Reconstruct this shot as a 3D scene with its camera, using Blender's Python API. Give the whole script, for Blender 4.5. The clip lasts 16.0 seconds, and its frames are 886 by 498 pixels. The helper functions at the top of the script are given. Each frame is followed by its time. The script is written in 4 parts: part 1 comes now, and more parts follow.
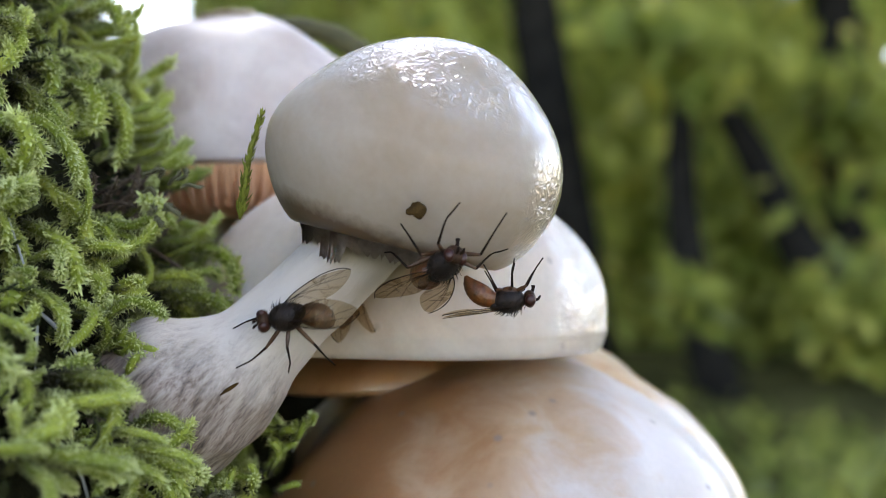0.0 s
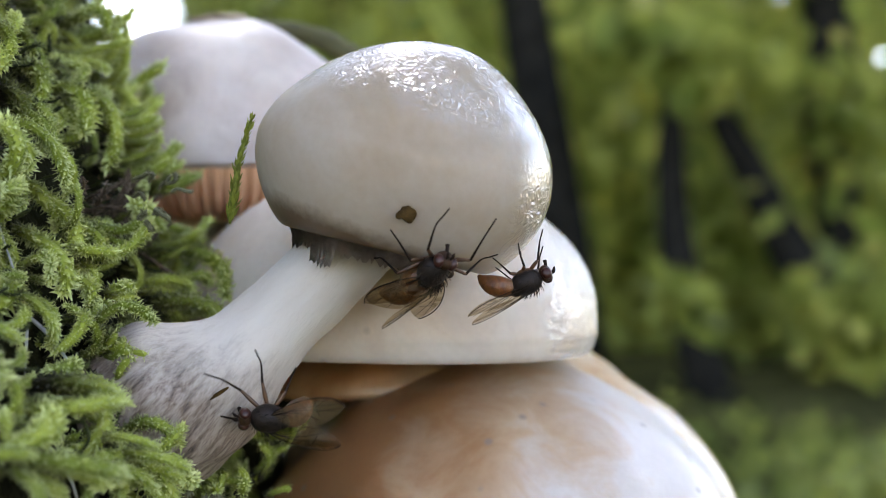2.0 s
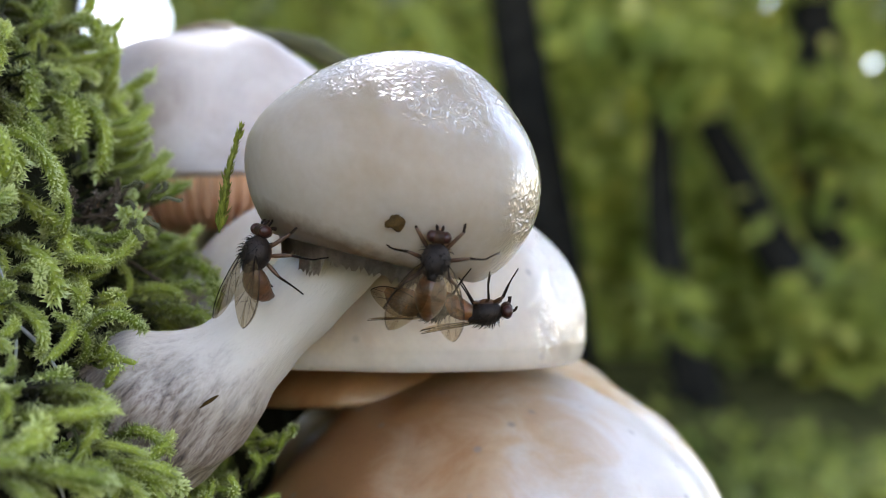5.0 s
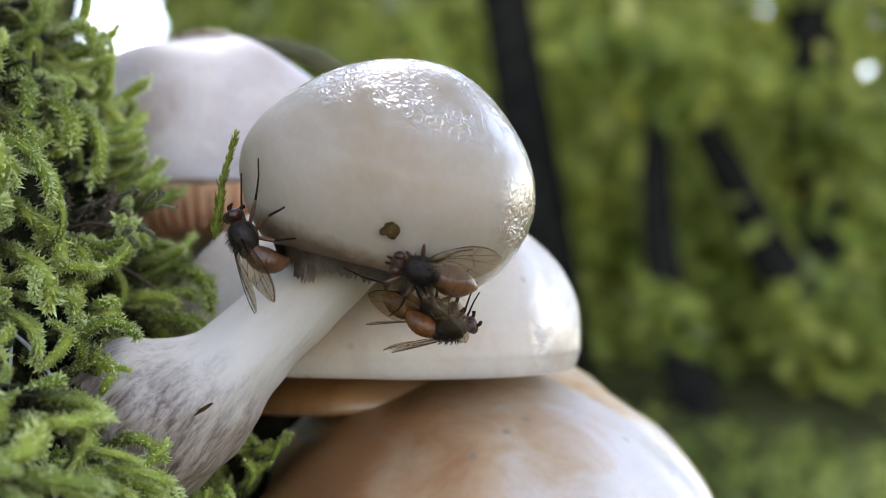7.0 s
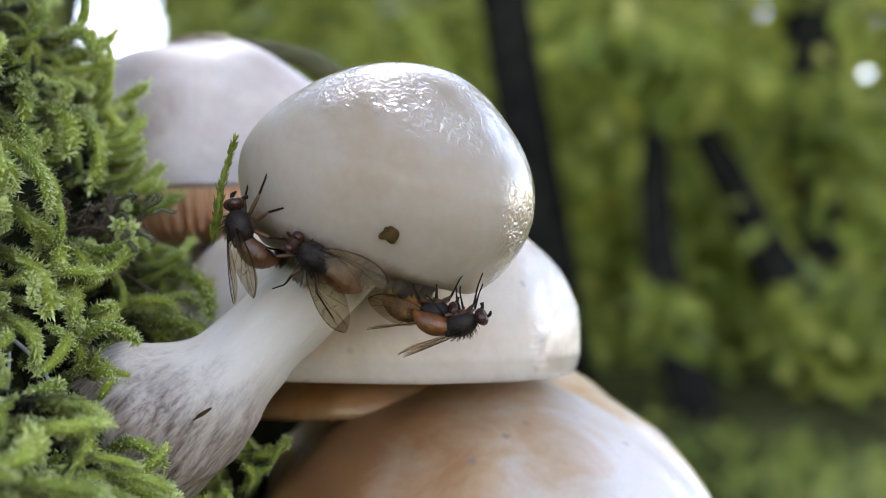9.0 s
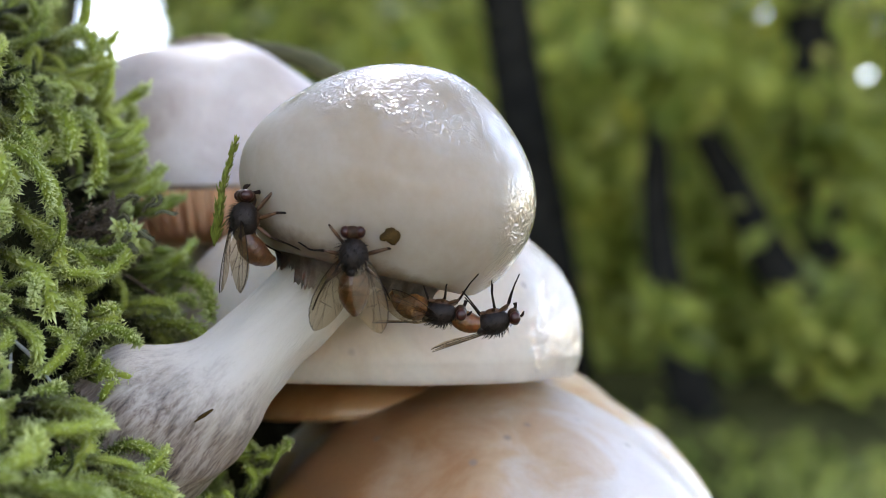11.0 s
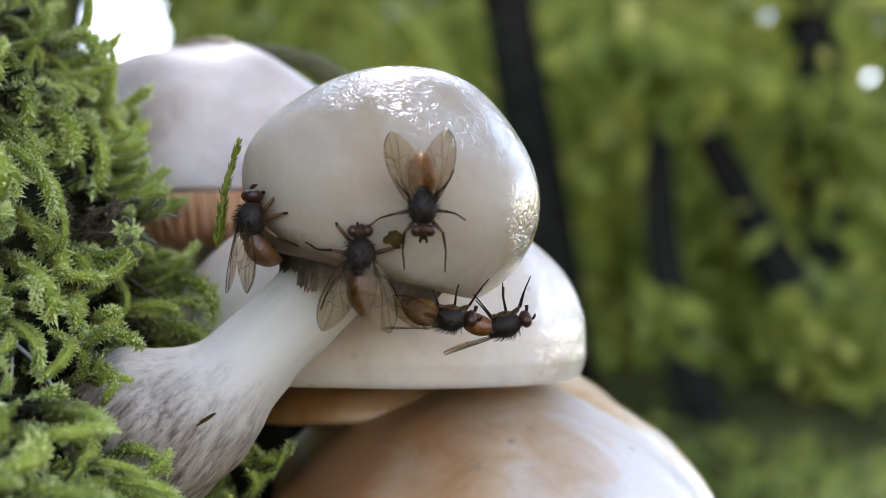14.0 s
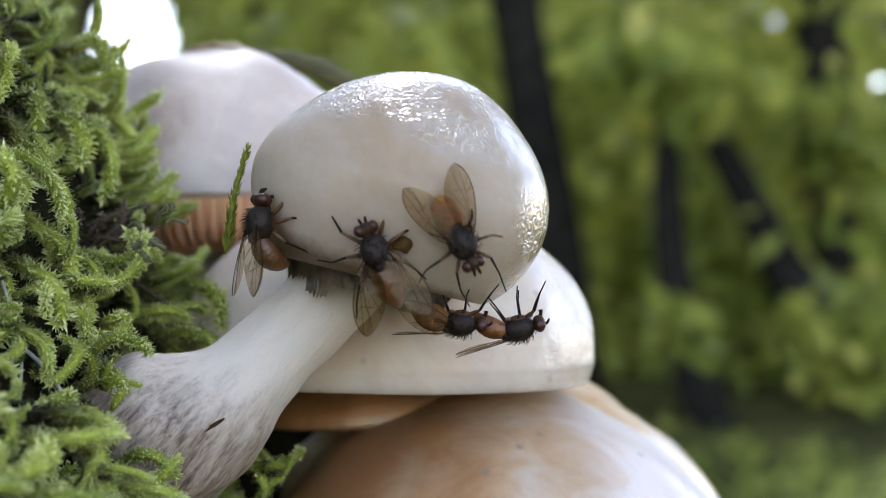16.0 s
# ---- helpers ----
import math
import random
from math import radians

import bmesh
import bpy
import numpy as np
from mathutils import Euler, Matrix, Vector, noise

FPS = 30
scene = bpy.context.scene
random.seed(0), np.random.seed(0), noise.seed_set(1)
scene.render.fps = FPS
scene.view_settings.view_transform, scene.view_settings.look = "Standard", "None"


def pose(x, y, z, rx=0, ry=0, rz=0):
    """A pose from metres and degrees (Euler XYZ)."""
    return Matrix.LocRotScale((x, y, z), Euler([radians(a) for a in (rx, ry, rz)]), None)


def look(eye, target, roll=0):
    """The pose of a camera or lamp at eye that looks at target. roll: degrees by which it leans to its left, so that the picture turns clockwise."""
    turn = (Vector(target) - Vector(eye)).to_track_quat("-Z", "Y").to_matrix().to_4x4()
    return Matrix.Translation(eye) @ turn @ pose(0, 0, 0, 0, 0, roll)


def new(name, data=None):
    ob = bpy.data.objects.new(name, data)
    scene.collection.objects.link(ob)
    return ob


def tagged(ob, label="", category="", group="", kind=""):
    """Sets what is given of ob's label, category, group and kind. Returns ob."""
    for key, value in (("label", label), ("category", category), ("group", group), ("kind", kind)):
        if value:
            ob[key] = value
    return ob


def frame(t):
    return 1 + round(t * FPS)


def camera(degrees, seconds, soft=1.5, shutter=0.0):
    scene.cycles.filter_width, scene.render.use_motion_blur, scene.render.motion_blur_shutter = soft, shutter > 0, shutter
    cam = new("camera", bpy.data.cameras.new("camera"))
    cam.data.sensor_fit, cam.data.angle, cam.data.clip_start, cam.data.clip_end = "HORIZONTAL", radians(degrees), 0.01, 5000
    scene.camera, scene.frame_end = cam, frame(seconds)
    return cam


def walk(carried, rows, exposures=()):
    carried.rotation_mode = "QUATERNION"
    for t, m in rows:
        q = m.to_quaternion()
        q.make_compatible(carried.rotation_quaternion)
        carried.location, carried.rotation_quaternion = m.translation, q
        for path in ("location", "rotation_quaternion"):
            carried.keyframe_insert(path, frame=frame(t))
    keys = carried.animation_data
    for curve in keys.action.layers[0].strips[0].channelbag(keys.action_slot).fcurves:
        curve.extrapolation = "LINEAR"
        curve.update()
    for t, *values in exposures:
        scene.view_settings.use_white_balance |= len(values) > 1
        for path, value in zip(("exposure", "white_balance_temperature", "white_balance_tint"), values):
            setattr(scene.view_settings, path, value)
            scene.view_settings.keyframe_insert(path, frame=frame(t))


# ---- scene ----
HEIGHT = 0.45  # metres from the ground to the middle of the cluster
SKY, SUN = 0.15, 0.23

cam = camera(36, 16.0, soft=1.0, shutter=0.5)
cam.data.dof.use_dof = True
cam.data.dof.focus_distance, cam.data.dof.aperture_fstop = 0.100, 31


def view(x, y, z, yaw, pitch, roll):
    """A camera pose: millimetres from the middle of the cluster, degrees to the right and up."""
    eye = Vector((x, y, z)) * 0.001 + Vector((0, 0, HEIGHT))
    a, b = radians(yaw), radians(pitch)
    return look(eye, eye + Vector((math.sin(a) * math.cos(b), math.cos(a) * math.cos(b), math.sin(b))), roll)


walk(cam, [
    (0, view(-0.000, -105.00, 0.000, -0.000, 0.000, 0.000)),
    (0.5, view(0.018, -104.98, 0.002, 0.071, 0.008, -0.040)),
    (1, view(0.044, -105.01, 0.012, 0.177, 0.046, -0.069)),
    (1.5, view(0.068, -105.09, 0.023, 0.273, 0.091, -0.096)),
    (2, view(0.092, -105.11, 0.036, 0.368, 0.145, -0.101)),
    (2.5, view(0.110, -105.14, 0.056, 0.440, 0.223, -0.087)),
    (3, view(0.134, -105.21, 0.067, 0.536, 0.268, -0.105)),
    (3.5, view(0.153, -105.26, 0.080, 0.612, 0.322, -0.132)),
    (4, view(0.166, -105.41, 0.089, 0.664, 0.358, -0.154)),
    (6.5, view(0.234, -105.61, 0.164, 0.938, 0.657, -0.163)),
    (7, view(0.244, -105.67, 0.181, 0.974, 0.724, -0.165)),
    (7.5, view(0.255, -105.65, 0.190, 1.020, 0.760, -0.169)),
    (8, view(0.255, -105.60, 0.204, 1.022, 0.817, -0.159)),
    (8.5, view(0.251, -105.53, 0.213, 1.003, 0.852, -0.166)),
    (9, view(0.250, -105.49, 0.220, 0.999, 0.879, -0.223)),
    (11.5, view(0.237, -105.41, 0.237, 0.950, 0.948, -0.283)),
    (12, view(0.232, -105.29, 0.243, 0.929, 0.971, -0.276)),
    (12.5, view(0.231, -105.23, 0.246, 0.923, 0.984, -0.248)),
    (13, view(0.229, -105.15, 0.249, 0.918, 0.997, -0.235)),
    (13.5, view(0.219, -105.04, 0.258, 0.876, 1.033, -0.244)),
    (14, view(0.208, -104.95, 0.260, 0.832, 1.040, -0.296)),
    (14.5, view(0.186, -104.87, 0.267, 0.746, 1.069, -0.320)),
    (15, view(0.165, -104.87, 0.284, 0.659, 1.135, -0.299)),
    (15.5, view(0.149, -104.93, 0.295, 0.595, 1.179, -0.277)),
    (16, view(0.127, -104.92, 0.312, 0.507, 1.247, -0.244)),
], exposures=[(0, 2.78, 8600, 24), (16, 2.78, 8600, 24)])


# ---- light ----
world = bpy.data.worlds.new("forest_sky")
scene.world = world
world.use_nodes = True
wn = world.node_tree.nodes
sky = wn.new("ShaderNodeTexSky")
sky.sky_type, sky.sun_disc = "NISHITA", False
sky.sun_elevation, sky.sun_rotation = radians(55), radians(-5)
sky.air_density, sky.dust_density, sky.ozone_density = 1.0, 0.1, 1.6
wn["Background"].inputs["Strength"].default_value = SKY
world.node_tree.links.new(sky.outputs["Color"], wn["Background"].inputs["Color"])

sun_data = bpy.data.lights.new("sun", "SUN")
sun_data.energy, sun_data.angle, sun_data.color = SUN, radians(11), (0.69, 0.86, 1.0)
sun = new("sun", sun_data)
sun.matrix_world = look((-0.05, 0.57, 0.82), (0, 0, 0))


# ---- materials ----
def material(name):
    m = bpy.data.materials.new(name)
    m.use_nodes = True
    return m, m.node_tree.nodes, m.node_tree.links, m.node_tree.nodes["Principled BSDF"]


def coords(nodes, links, scale=(1, 1, 1), turn=(0, 0, 0), kind="Object"):
    tc, mp = nodes.new("ShaderNodeTexCoord"), nodes.new("ShaderNodeMapping")
    mp.vector_type = "TEXTURE"  # turns first, then scales
    mp.inputs["Scale"].default_value = [1 / c for c in scale]
    mp.inputs["Rotation"].default_value = [radians(a) for a in turn]
    links.new(tc.outputs[kind], mp.inputs["Vector"])
    return mp.outputs["Vector"]


def grain(nodes, links, vector, scale, detail=4.0, rough=0.55, distort=0.0):
    n = nodes.new("ShaderNodeTexNoise")
    n.inputs["Scale"].default_value, n.inputs["Detail"].default_value = scale, detail
    n.inputs["Roughness"].default_value, n.inputs["Distortion"].default_value = rough, distort
    if vector is not None:
        links.new(vector, n.inputs["Vector"])
    return n.outputs["Fac"]


def ramp(nodes, links, fac, stops):
    r = nodes.new("ShaderNodeValToRGB")
    while len(r.color_ramp.elements) < len(stops):
        r.color_ramp.elements.new(0.5)
    for e, (p, c) in zip(r.color_ramp.elements, stops):
        e.position, e.color = p, (*c, 1)
    links.new(fac, r.inputs["Fac"])
    return r.outputs["Color"]


def blend(nodes, links, fac, a, b, mode="MIX"):
    m = nodes.new("ShaderNodeMix")
    m.data_type, m.blend_type = "RGBA", mode
    for sock, v in ((m.inputs[0], fac), (m.inputs[6], a), (m.inputs[7], b)):
        if isinstance(v, (int, float)):
            sock.default_value = v
        elif isinstance(v, tuple):
            sock.default_value = (*v, 1)
        else:
            links.new(v, sock)
    return m.outputs[2]


def bump(nodes, links, height, strength, distance, normal=None):
    b = nodes.new("ShaderNodeBump")
    b.inputs["Strength"].default_value, b.inputs["Distance"].default_value = strength, distance
    links.new(height, b.inputs["Height"])
    if normal is not None:
        links.new(normal, b.inputs["Normal"])
    return b.outputs["Normal"]


def flesh(name, colours, patch=90, wet=0.9, spots=0.0, sss=0.8, fleck=(0.16, 0.1, 0.05), rough=0.38, aged=None, slime=None, rim=None):
    """Wet translucent fungus flesh: colours are the pale, the mid and the dark tone of its mottling."""
    m, n, l, p = material(name)
    v = coords(n, l)
    tone = grain(n, l, v, patch, 5, 0.6, 0.6)
    if aged:  # the cap has browned round one spot, widened leftwards for shadow there; aged is its place and reach in metres
        off, reach, far = n.new("ShaderNodeVectorMath"), n.new("ShaderNodeVectorMath"), n.new("ShaderNodeMath")
        off.operation, reach.operation, far.operation = "SUBTRACT", "LENGTH", "MULTIPLY_ADD"
        l.new(n.new("ShaderNodeTexCoord").outputs["Object"], off.inputs[0])
        off.inputs[1].default_value = aged[:3]
        l.new(off.outputs["Vector"], reach.inputs[0])
        l.new(reach.outputs["Value"], far.inputs[0])
        far.inputs[1].default_value = 0.3 / aged[3]
        half = n.new("ShaderNodeMath")
        half.operation = "MULTIPLY_ADD"
        l.new(tone, half.inputs[0])
        half.inputs[1].default_value, half.inputs[2].default_value = 0.5, -0.07
        l.new(half.outputs[0], far.inputs[2])
        tone = far.outputs[0]
    base = ramp(n, l, tone,
                [(0.3, colours[2]), (0.47, colours[1]), (0.62, colours[0])])
    fine = grain(n, l, v, 1400, 3, 0.6)
    base = blend(n, l, 0.12, base, ramp(n, l, fine, [(0.3, (0.45, 0.42, 0.4)), (0.7, (1, 1, 1))]), "MULTIPLY")
    if spots:
        vor = n.new("ShaderNodeTexVoronoi")
        vor.inputs["Scale"].default_value = 260
        l.new(v, vor.inputs["Vector"])
        mask = ramp(n, l, vor.outputs["Distance"], [(0.06, (spots,) * 3), (0.13, (0, 0, 0))])
        base = blend(n, l, mask, base, fleck)
    if rim:  # the inrolled edge is darker brown on one side
        sep, low, mr = n.new("ShaderNodeSeparateXYZ"), n.new("ShaderNodeMath"), n.new("ShaderNodeMapRange")
        l.new(n.new("ShaderNodeTexCoord").outputs["Object"], sep.inputs[0])
        low.operation = "MULTIPLY_ADD"
        l.new(sep.outputs["X"], low.inputs[0])
        low.inputs[1].default_value = 0.13
        l.new(sep.outputs["Z"], low.inputs[2])
        ragged = n.new("ShaderNodeMath")
        ragged.operation = "MULTIPLY_ADD"
        l.new(grain(n, l, v, 700, 4, 0.6), ragged.inputs[0])
        ragged.inputs[1].default_value = 0.0012
        l.new(low.outputs[0], ragged.inputs[2])
        mr.inputs["From Min"].default_value, mr.inputs["From Max"].default_value = rim + 0.0012, rim
        l.new(ragged.outputs[0], mr.inputs["Value"])
        base = blend(n, l, mr.outputs[0], base, (0.13, 0.085, 0.055))
    l.new(base, p.inputs["Base Color"])
    p.inputs["Roughness"].default_value = rough
    p.inputs["Subsurface Weight"].default_value = sss
    p.inputs["Subsurface Radius"].default_value = (1.0, 0.75, 0.55)
    p.inputs["Subsurface Scale"].default_value = 0.009
    p.inputs["Specular IOR Level"].default_value = 0.5 - 0.42 * min(wet, 1)
    p.inputs["Coat Weight"].default_value = wet
    pool = None
    if slime:  # slime stands on the crown and along one flank, the rest has dried
        sep = n.new("ShaderNodeSeparateXYZ")
        l.new(n.new("ShaderNodeTexCoord").outputs["Object"], sep.inputs[0])
        edge, both = grain(n, l, v, 260, 2, 0.5), []
        for axis, lo in zip(("Z", "X"), slime):
            add, mr = n.new("ShaderNodeMath"), n.new("ShaderNodeMapRange")
            add.operation = "MULTIPLY_ADD"
            l.new(edge, add.inputs[0])
            add.inputs[1].default_value = 0.004
            l.new(sep.outputs[axis], add.inputs[2])
            l.new(add.outputs[0], mr.inputs["Value"])
            mr.inputs["From Min"].default_value, mr.inputs["From Max"].default_value = lo, lo + 0.0024
            both.append(mr.outputs[0])
        top = n.new("ShaderNodeMath")
        top.operation = "MAXIMUM"
        l.new(both[0], top.inputs[0])
        l.new(both[1], top.inputs[1])
        pool = top.outputs[0]
        film = n.new("ShaderNodeMapRange")
        film.inputs["To Min"].default_value, film.inputs["To Max"].default_value = 0.03, wet
        l.new(pool, film.inputs["Value"])
        l.new(film.outputs[0], p.inputs["Coat Weight"])
    p.inputs["Coat Roughness"].default_value = 0.02
    p.inputs["Coat IOR"].default_value = 2.0
    # slime: smooth pools with crinkled stretches
    wide = grain(n, l, v, 190, 2, 0.5)
    tight = grain(n, l, v, 900, 1, 0.5, 2.8)
    where = ramp(n, l, grain(n, l, v, 120, 2, 0.5), [(0.36, (0, 0, 0)), (0.54, (1, 1, 1))])
    crinkle = blend(n, l, where, (0.5, 0.5, 0.5), tight)
    if pool:
        crinkle = blend(n, l, pool, (0.5, 0.5, 0.5), crinkle)
    l.new(bump(n, l, crinkle, 0.9, 0.00045, bump(n, l, wide, 0.4, 0.0007)), p.inputs["Coat Normal"])
    l.new(bump(n, l, fine, 0.1, 0.0001), p.inputs["Normal"])
    return m


WHITE = flesh("porcelain_cap", ((0.4, 0.342, 0.288), (0.37, 0.298, 0.232), (0.305, 0.222, 0.145)), 42, 1.0, slime=(0.0108, 0.0094), rim=0.0004)
MILKY = flesh("milky_cap", ((0.62, 0.54, 0.47), (0.59, 0.5, 0.425), (0.5, 0.4, 0.33)), 80, 1.0, 0.55, fleck=(0.3, 0.26, 0.24), slime=(0.03, 0.0143))
PINKISH = flesh("pale_pinkish_cap", ((0.54, 0.465, 0.42), (0.47, 0.39, 0.345), (0.36, 0.28, 0.235)), 110, 0.08, 0.0, rough=0.5)
TAN = flesh("tan_mottled_cap", ((0.55, 0.49, 0.45), (0.49, 0.33, 0.21), (0.36, 0.17, 0.075)), 150, 0.3, 0.8, aged=(-0.0145, -0.008, 0.019, 0.0175), fleck=(0.25, 0.2, 0.18))
UMBRE = flesh("brown_peach_cap", ((0.44, 0.23, 0.115), (0.32, 0.15, 0.065), (0.2, 0.085, 0.035)), 90, 0.3, 0.0)
RIND = flesh("cream_tan_cap", ((0.56, 0.48, 0.4), (0.52, 0.36, 0.2), (0.42, 0.23, 0.09)), 150, 0.2, 0.0)
GILL = flesh("cream_gills", ((0.82, 0.76, 0.68), (0.78, 0.7, 0.6), (0.66, 0.54, 0.42)), 120, 0.1, 0.0)


def stem_material():
    m, n, l, p = material("silky_stem")
    v = coords(n, l, (60, 420, 420), (0, -43, 0))
    streak = grain(n, l, v, 1.6, 5, 0.65, 0.0)
    base = ramp(n, l, streak, [(0.25, (0.53, 0.48, 0.43)), (0.5, (0.56, 0.51, 0.46)), (0.75, (0.59, 0.54, 0.49))])
    # earth and old fibrils that stain the foot of the stem
    tc = n.new("ShaderNodeTexCoord")
    sep = n.new("ShaderNodeSeparateXYZ")
    l.new(tc.outputs["Object"], sep.inputs[0])
    add = n.new("ShaderNodeMath")
    add.operation = "MULTIPLY_ADD"
    l.new(sep.outputs["X"], add.inputs[0])
    add.inputs[1].default_value = 0.45
    l.new(sep.outputs["Z"], add.inputs[2])
    rough = grain(n, l, coords(n, l, (170, 700, 700), (0, -46, 0)), 1.0, 7, 0.75, 0.3)
    mix = n.new("ShaderNodeMath")
    mix.operation = "MULTIPLY_ADD"
    l.new(rough, mix.inputs[0])
    mix.inputs[1].default_value = 0.013
    l.new(add.outputs[0], mix.inputs[2])
    mask = n.new("ShaderNodeMapRange")
    mask.inputs["From Min"].default_value, mask.inputs["From Max"].default_value = -0.0066, -0.0132
    l.new(mix.outputs[0], mask.inputs["Value"])
    dirt = ramp(n, l, grain(n, l, coords(n, l, (330, 1700, 1700), (0, -50, 0)), 1.0, 7, 0.75, 0.2),
                [(0.34, (0.035, 0.022, 0.018)), (0.46, (0.2, 0.145, 0.115)), (0.58, (0.38, 0.31, 0.265))])
    l.new(blend(n, l, mask.outputs[0], base, dirt), p.inputs["Base Color"])
    p.inputs["Roughness"].default_value = 0.42
    p.inputs["Subsurface Weight"].default_value = 0.5
    p.inputs["Subsurface Radius"].default_value = (1, 0.8, 0.65)
    p.inputs["Subsurface Scale"].default_value = 0.003
    l.new(bump(n, l, rough, 0.5, 0.0008, bump(n, l, streak, 0.4, 0.0003)), p.inputs["Normal"])
    return m


STEM = stem_material()


def simple(name, dark, light, scale, rough=0.6, relief=0.0002, sss=0.0, metal=0.0, coat=0.0, spec=0.5):
    m, n, l, p = material(name)
    v = coords(n, l)
    a, b = grain(n, l, v, scale, 5, 0.6), grain(n, l, v, scale * 6, 3, 0.6)
    c = ramp(n, l, a, [(0.3, dark), (0.68, light)])
    c = blend(n, l, 0.35, c, ramp(n, l, b, [(0.3, (0.4, 0.4, 0.4)), (0.7, (1, 1, 1))]), "MULTIPLY")
    l.new(c, p.inputs["Base Color"])
    p.inputs["Roughness"].default_value, p.inputs["Metallic"].default_value = rough, metal
    p.inputs["Coat Weight"].default_value, p.inputs["Specular IOR Level"].default_value = coat, spec
    if sss:
        p.inputs["Subsurface Weight"].default_value = sss
        p.inputs["Subsurface Scale"].default_value = 0.0008
    if relief:
        l.new(bump(n, l, b, 0.6, relief), p.inputs["Normal"])
    return m


def leafy(name, tones, patch, thin=0.45, rough=0.5, island=0.5, pale=None, old=None):
    """Leaf stuff that lets light through; tones run from dark to light, patch by patch and leaf by leaf."""
    m, n, l, p = material(name)
    g = n.new("ShaderNodeNewGeometry")
    v = coords(n, l)
    mix = n.new("ShaderNodeMath")
    mix.operation = "MULTIPLY_ADD"
    l.new(g.outputs["Random Per Island"], mix.inputs[0])
    mix.inputs[1].default_value = island
    wide = n.new("ShaderNodeMath")
    wide.operation = "MULTIPLY_ADD"
    l.new(grain(n, l, v, patch, 3, 0.55), wide.inputs[0])
    wide.inputs[1].default_value, wide.inputs[2].default_value = 1.8 * (1 - island), -0.9 * (1 - island) + 0.5 * (1 - island)
    l.new(wide.outputs[0], mix.inputs[2])
    k = len(tones) - 1
    c = ramp(n, l, mix.outputs[0], [(i / k, t) for i, t in enumerate(tones)])
    if pale:  # leaf points are paler than the rest
        tip = n.new("ShaderNodeAttribute")
        tip.attribute_name = "tip"
        c = blend(n, l, tip.outputs["Fac"], c, pale)
    if old:  # and the old brown feet are darkened near black for shade between the shoots
        foot_dark = n.new("ShaderNodeAttribute")
        foot_dark.attribute_name = "foot_dark"
        c = blend(n, l, ramp(n, l, foot_dark.outputs["Fac"], [(0.35, (0, 0, 0)), (0.85, (1, 1, 1))]), c, old)
    l.new(c, p.inputs["Base Color"])
    p.inputs["Roughness"].default_value = rough
    p.inputs["Specular IOR Level"].default_value = 0.25
    t = n.new("ShaderNodeBsdfTranslucent")
    l.new(c, t.inputs["Color"])
    s = n.new("ShaderNodeMixShader")
    s.inputs[0].default_value = thin
    l.new(p.outputs[0], s.inputs[1])
    l.new(t.outputs[0], s.inputs[2])
    l.new(s.outputs[0], n["Material Output"].inputs["Surface"])
    return m


PEACH = leafy("peach_gills", [(0.86, 0.45, 0.23), (0.92, 0.53, 0.3), (0.95, 0.61, 0.37)], 90, 0.3, 0.5)
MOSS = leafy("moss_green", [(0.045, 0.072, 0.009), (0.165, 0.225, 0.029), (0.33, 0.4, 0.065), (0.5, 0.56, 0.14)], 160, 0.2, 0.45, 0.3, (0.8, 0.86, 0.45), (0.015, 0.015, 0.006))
# olive moss whose colour is darkened to stand for shade in the gaps
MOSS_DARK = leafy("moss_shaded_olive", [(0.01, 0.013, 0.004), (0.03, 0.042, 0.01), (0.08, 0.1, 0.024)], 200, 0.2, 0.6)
MOSS_DRY = leafy("moss_withered_brown", [(0.02, 0.014, 0.01), (0.08, 0.056, 0.038), (0.2, 0.16, 0.12)], 300, 0.1, 0.7)
MOSS_PALE = leafy("moss_grey_dry", [(0.05, 0.05, 0.025), (0.13, 0.13, 0.07), (0.26, 0.25, 0.17)], 300, 0.2, 0.7)
MOSS_SPRIG = leafy("moss_sprig_olive", [(0.08, 0.085, 0.016), (0.22, 0.25, 0.04), (0.36, 0.4, 0.08)], 260, 0.35, 0.6)
OLIVE = simple("olive_twig", (0.035, 0.033, 0.012), (0.13, 0.12, 0.045), 160, 0.85, 0.0006)
LEAF = leafy("forest_leaf_green", [(0.02, 0.035, 0.01), (0.17, 0.225, 0.045), (0.4, 0.43, 0.1), (0.74, 0.66, 0.21)], 3.6, 0.5, 0.45, 0.3)
LEAF_FAR = leafy("far_leaf_green", [(0.03, 0.05, 0.015), (0.11, 0.15, 0.04), (0.24, 0.28, 0.08), (0.46, 0.44, 0.15)], 1.8, 0.45, 0.5, 0.25)
LEAF_YELLOW = leafy("yellowing_leaf", [(0.4, 0.42, 0.07), (0.6, 0.56, 0.1), (0.74, 0.66, 0.16)], 2.0, 0.5, 0.5, 0.5)
LEAF_LOW = leafy("undergrowth_green", [(0.06, 0.09, 0.022), (0.21, 0.265, 0.06), (0.39, 0.43, 0.105), (0.62, 0.58, 0.19)], 2.0, 0.4, 0.5, 0.2)
BARK = simple("wet_bark", (0.006, 0.006, 0.0055), (0.026, 0.025, 0.022), 26, 1.0, 0.004, spec=0.0)
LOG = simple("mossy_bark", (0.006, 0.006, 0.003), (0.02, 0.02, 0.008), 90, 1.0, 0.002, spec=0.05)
SOIL = simple("leaf_litter", (0.03, 0.034, 0.014), (0.12, 0.115, 0.045), 3, 1.0, 0.01, spec=0.0)
VEIL = simple("torn_grey_veil", (0.26, 0.21, 0.16), (0.62, 0.54, 0.46), 380, 0.6, 0.0002, 0.4)
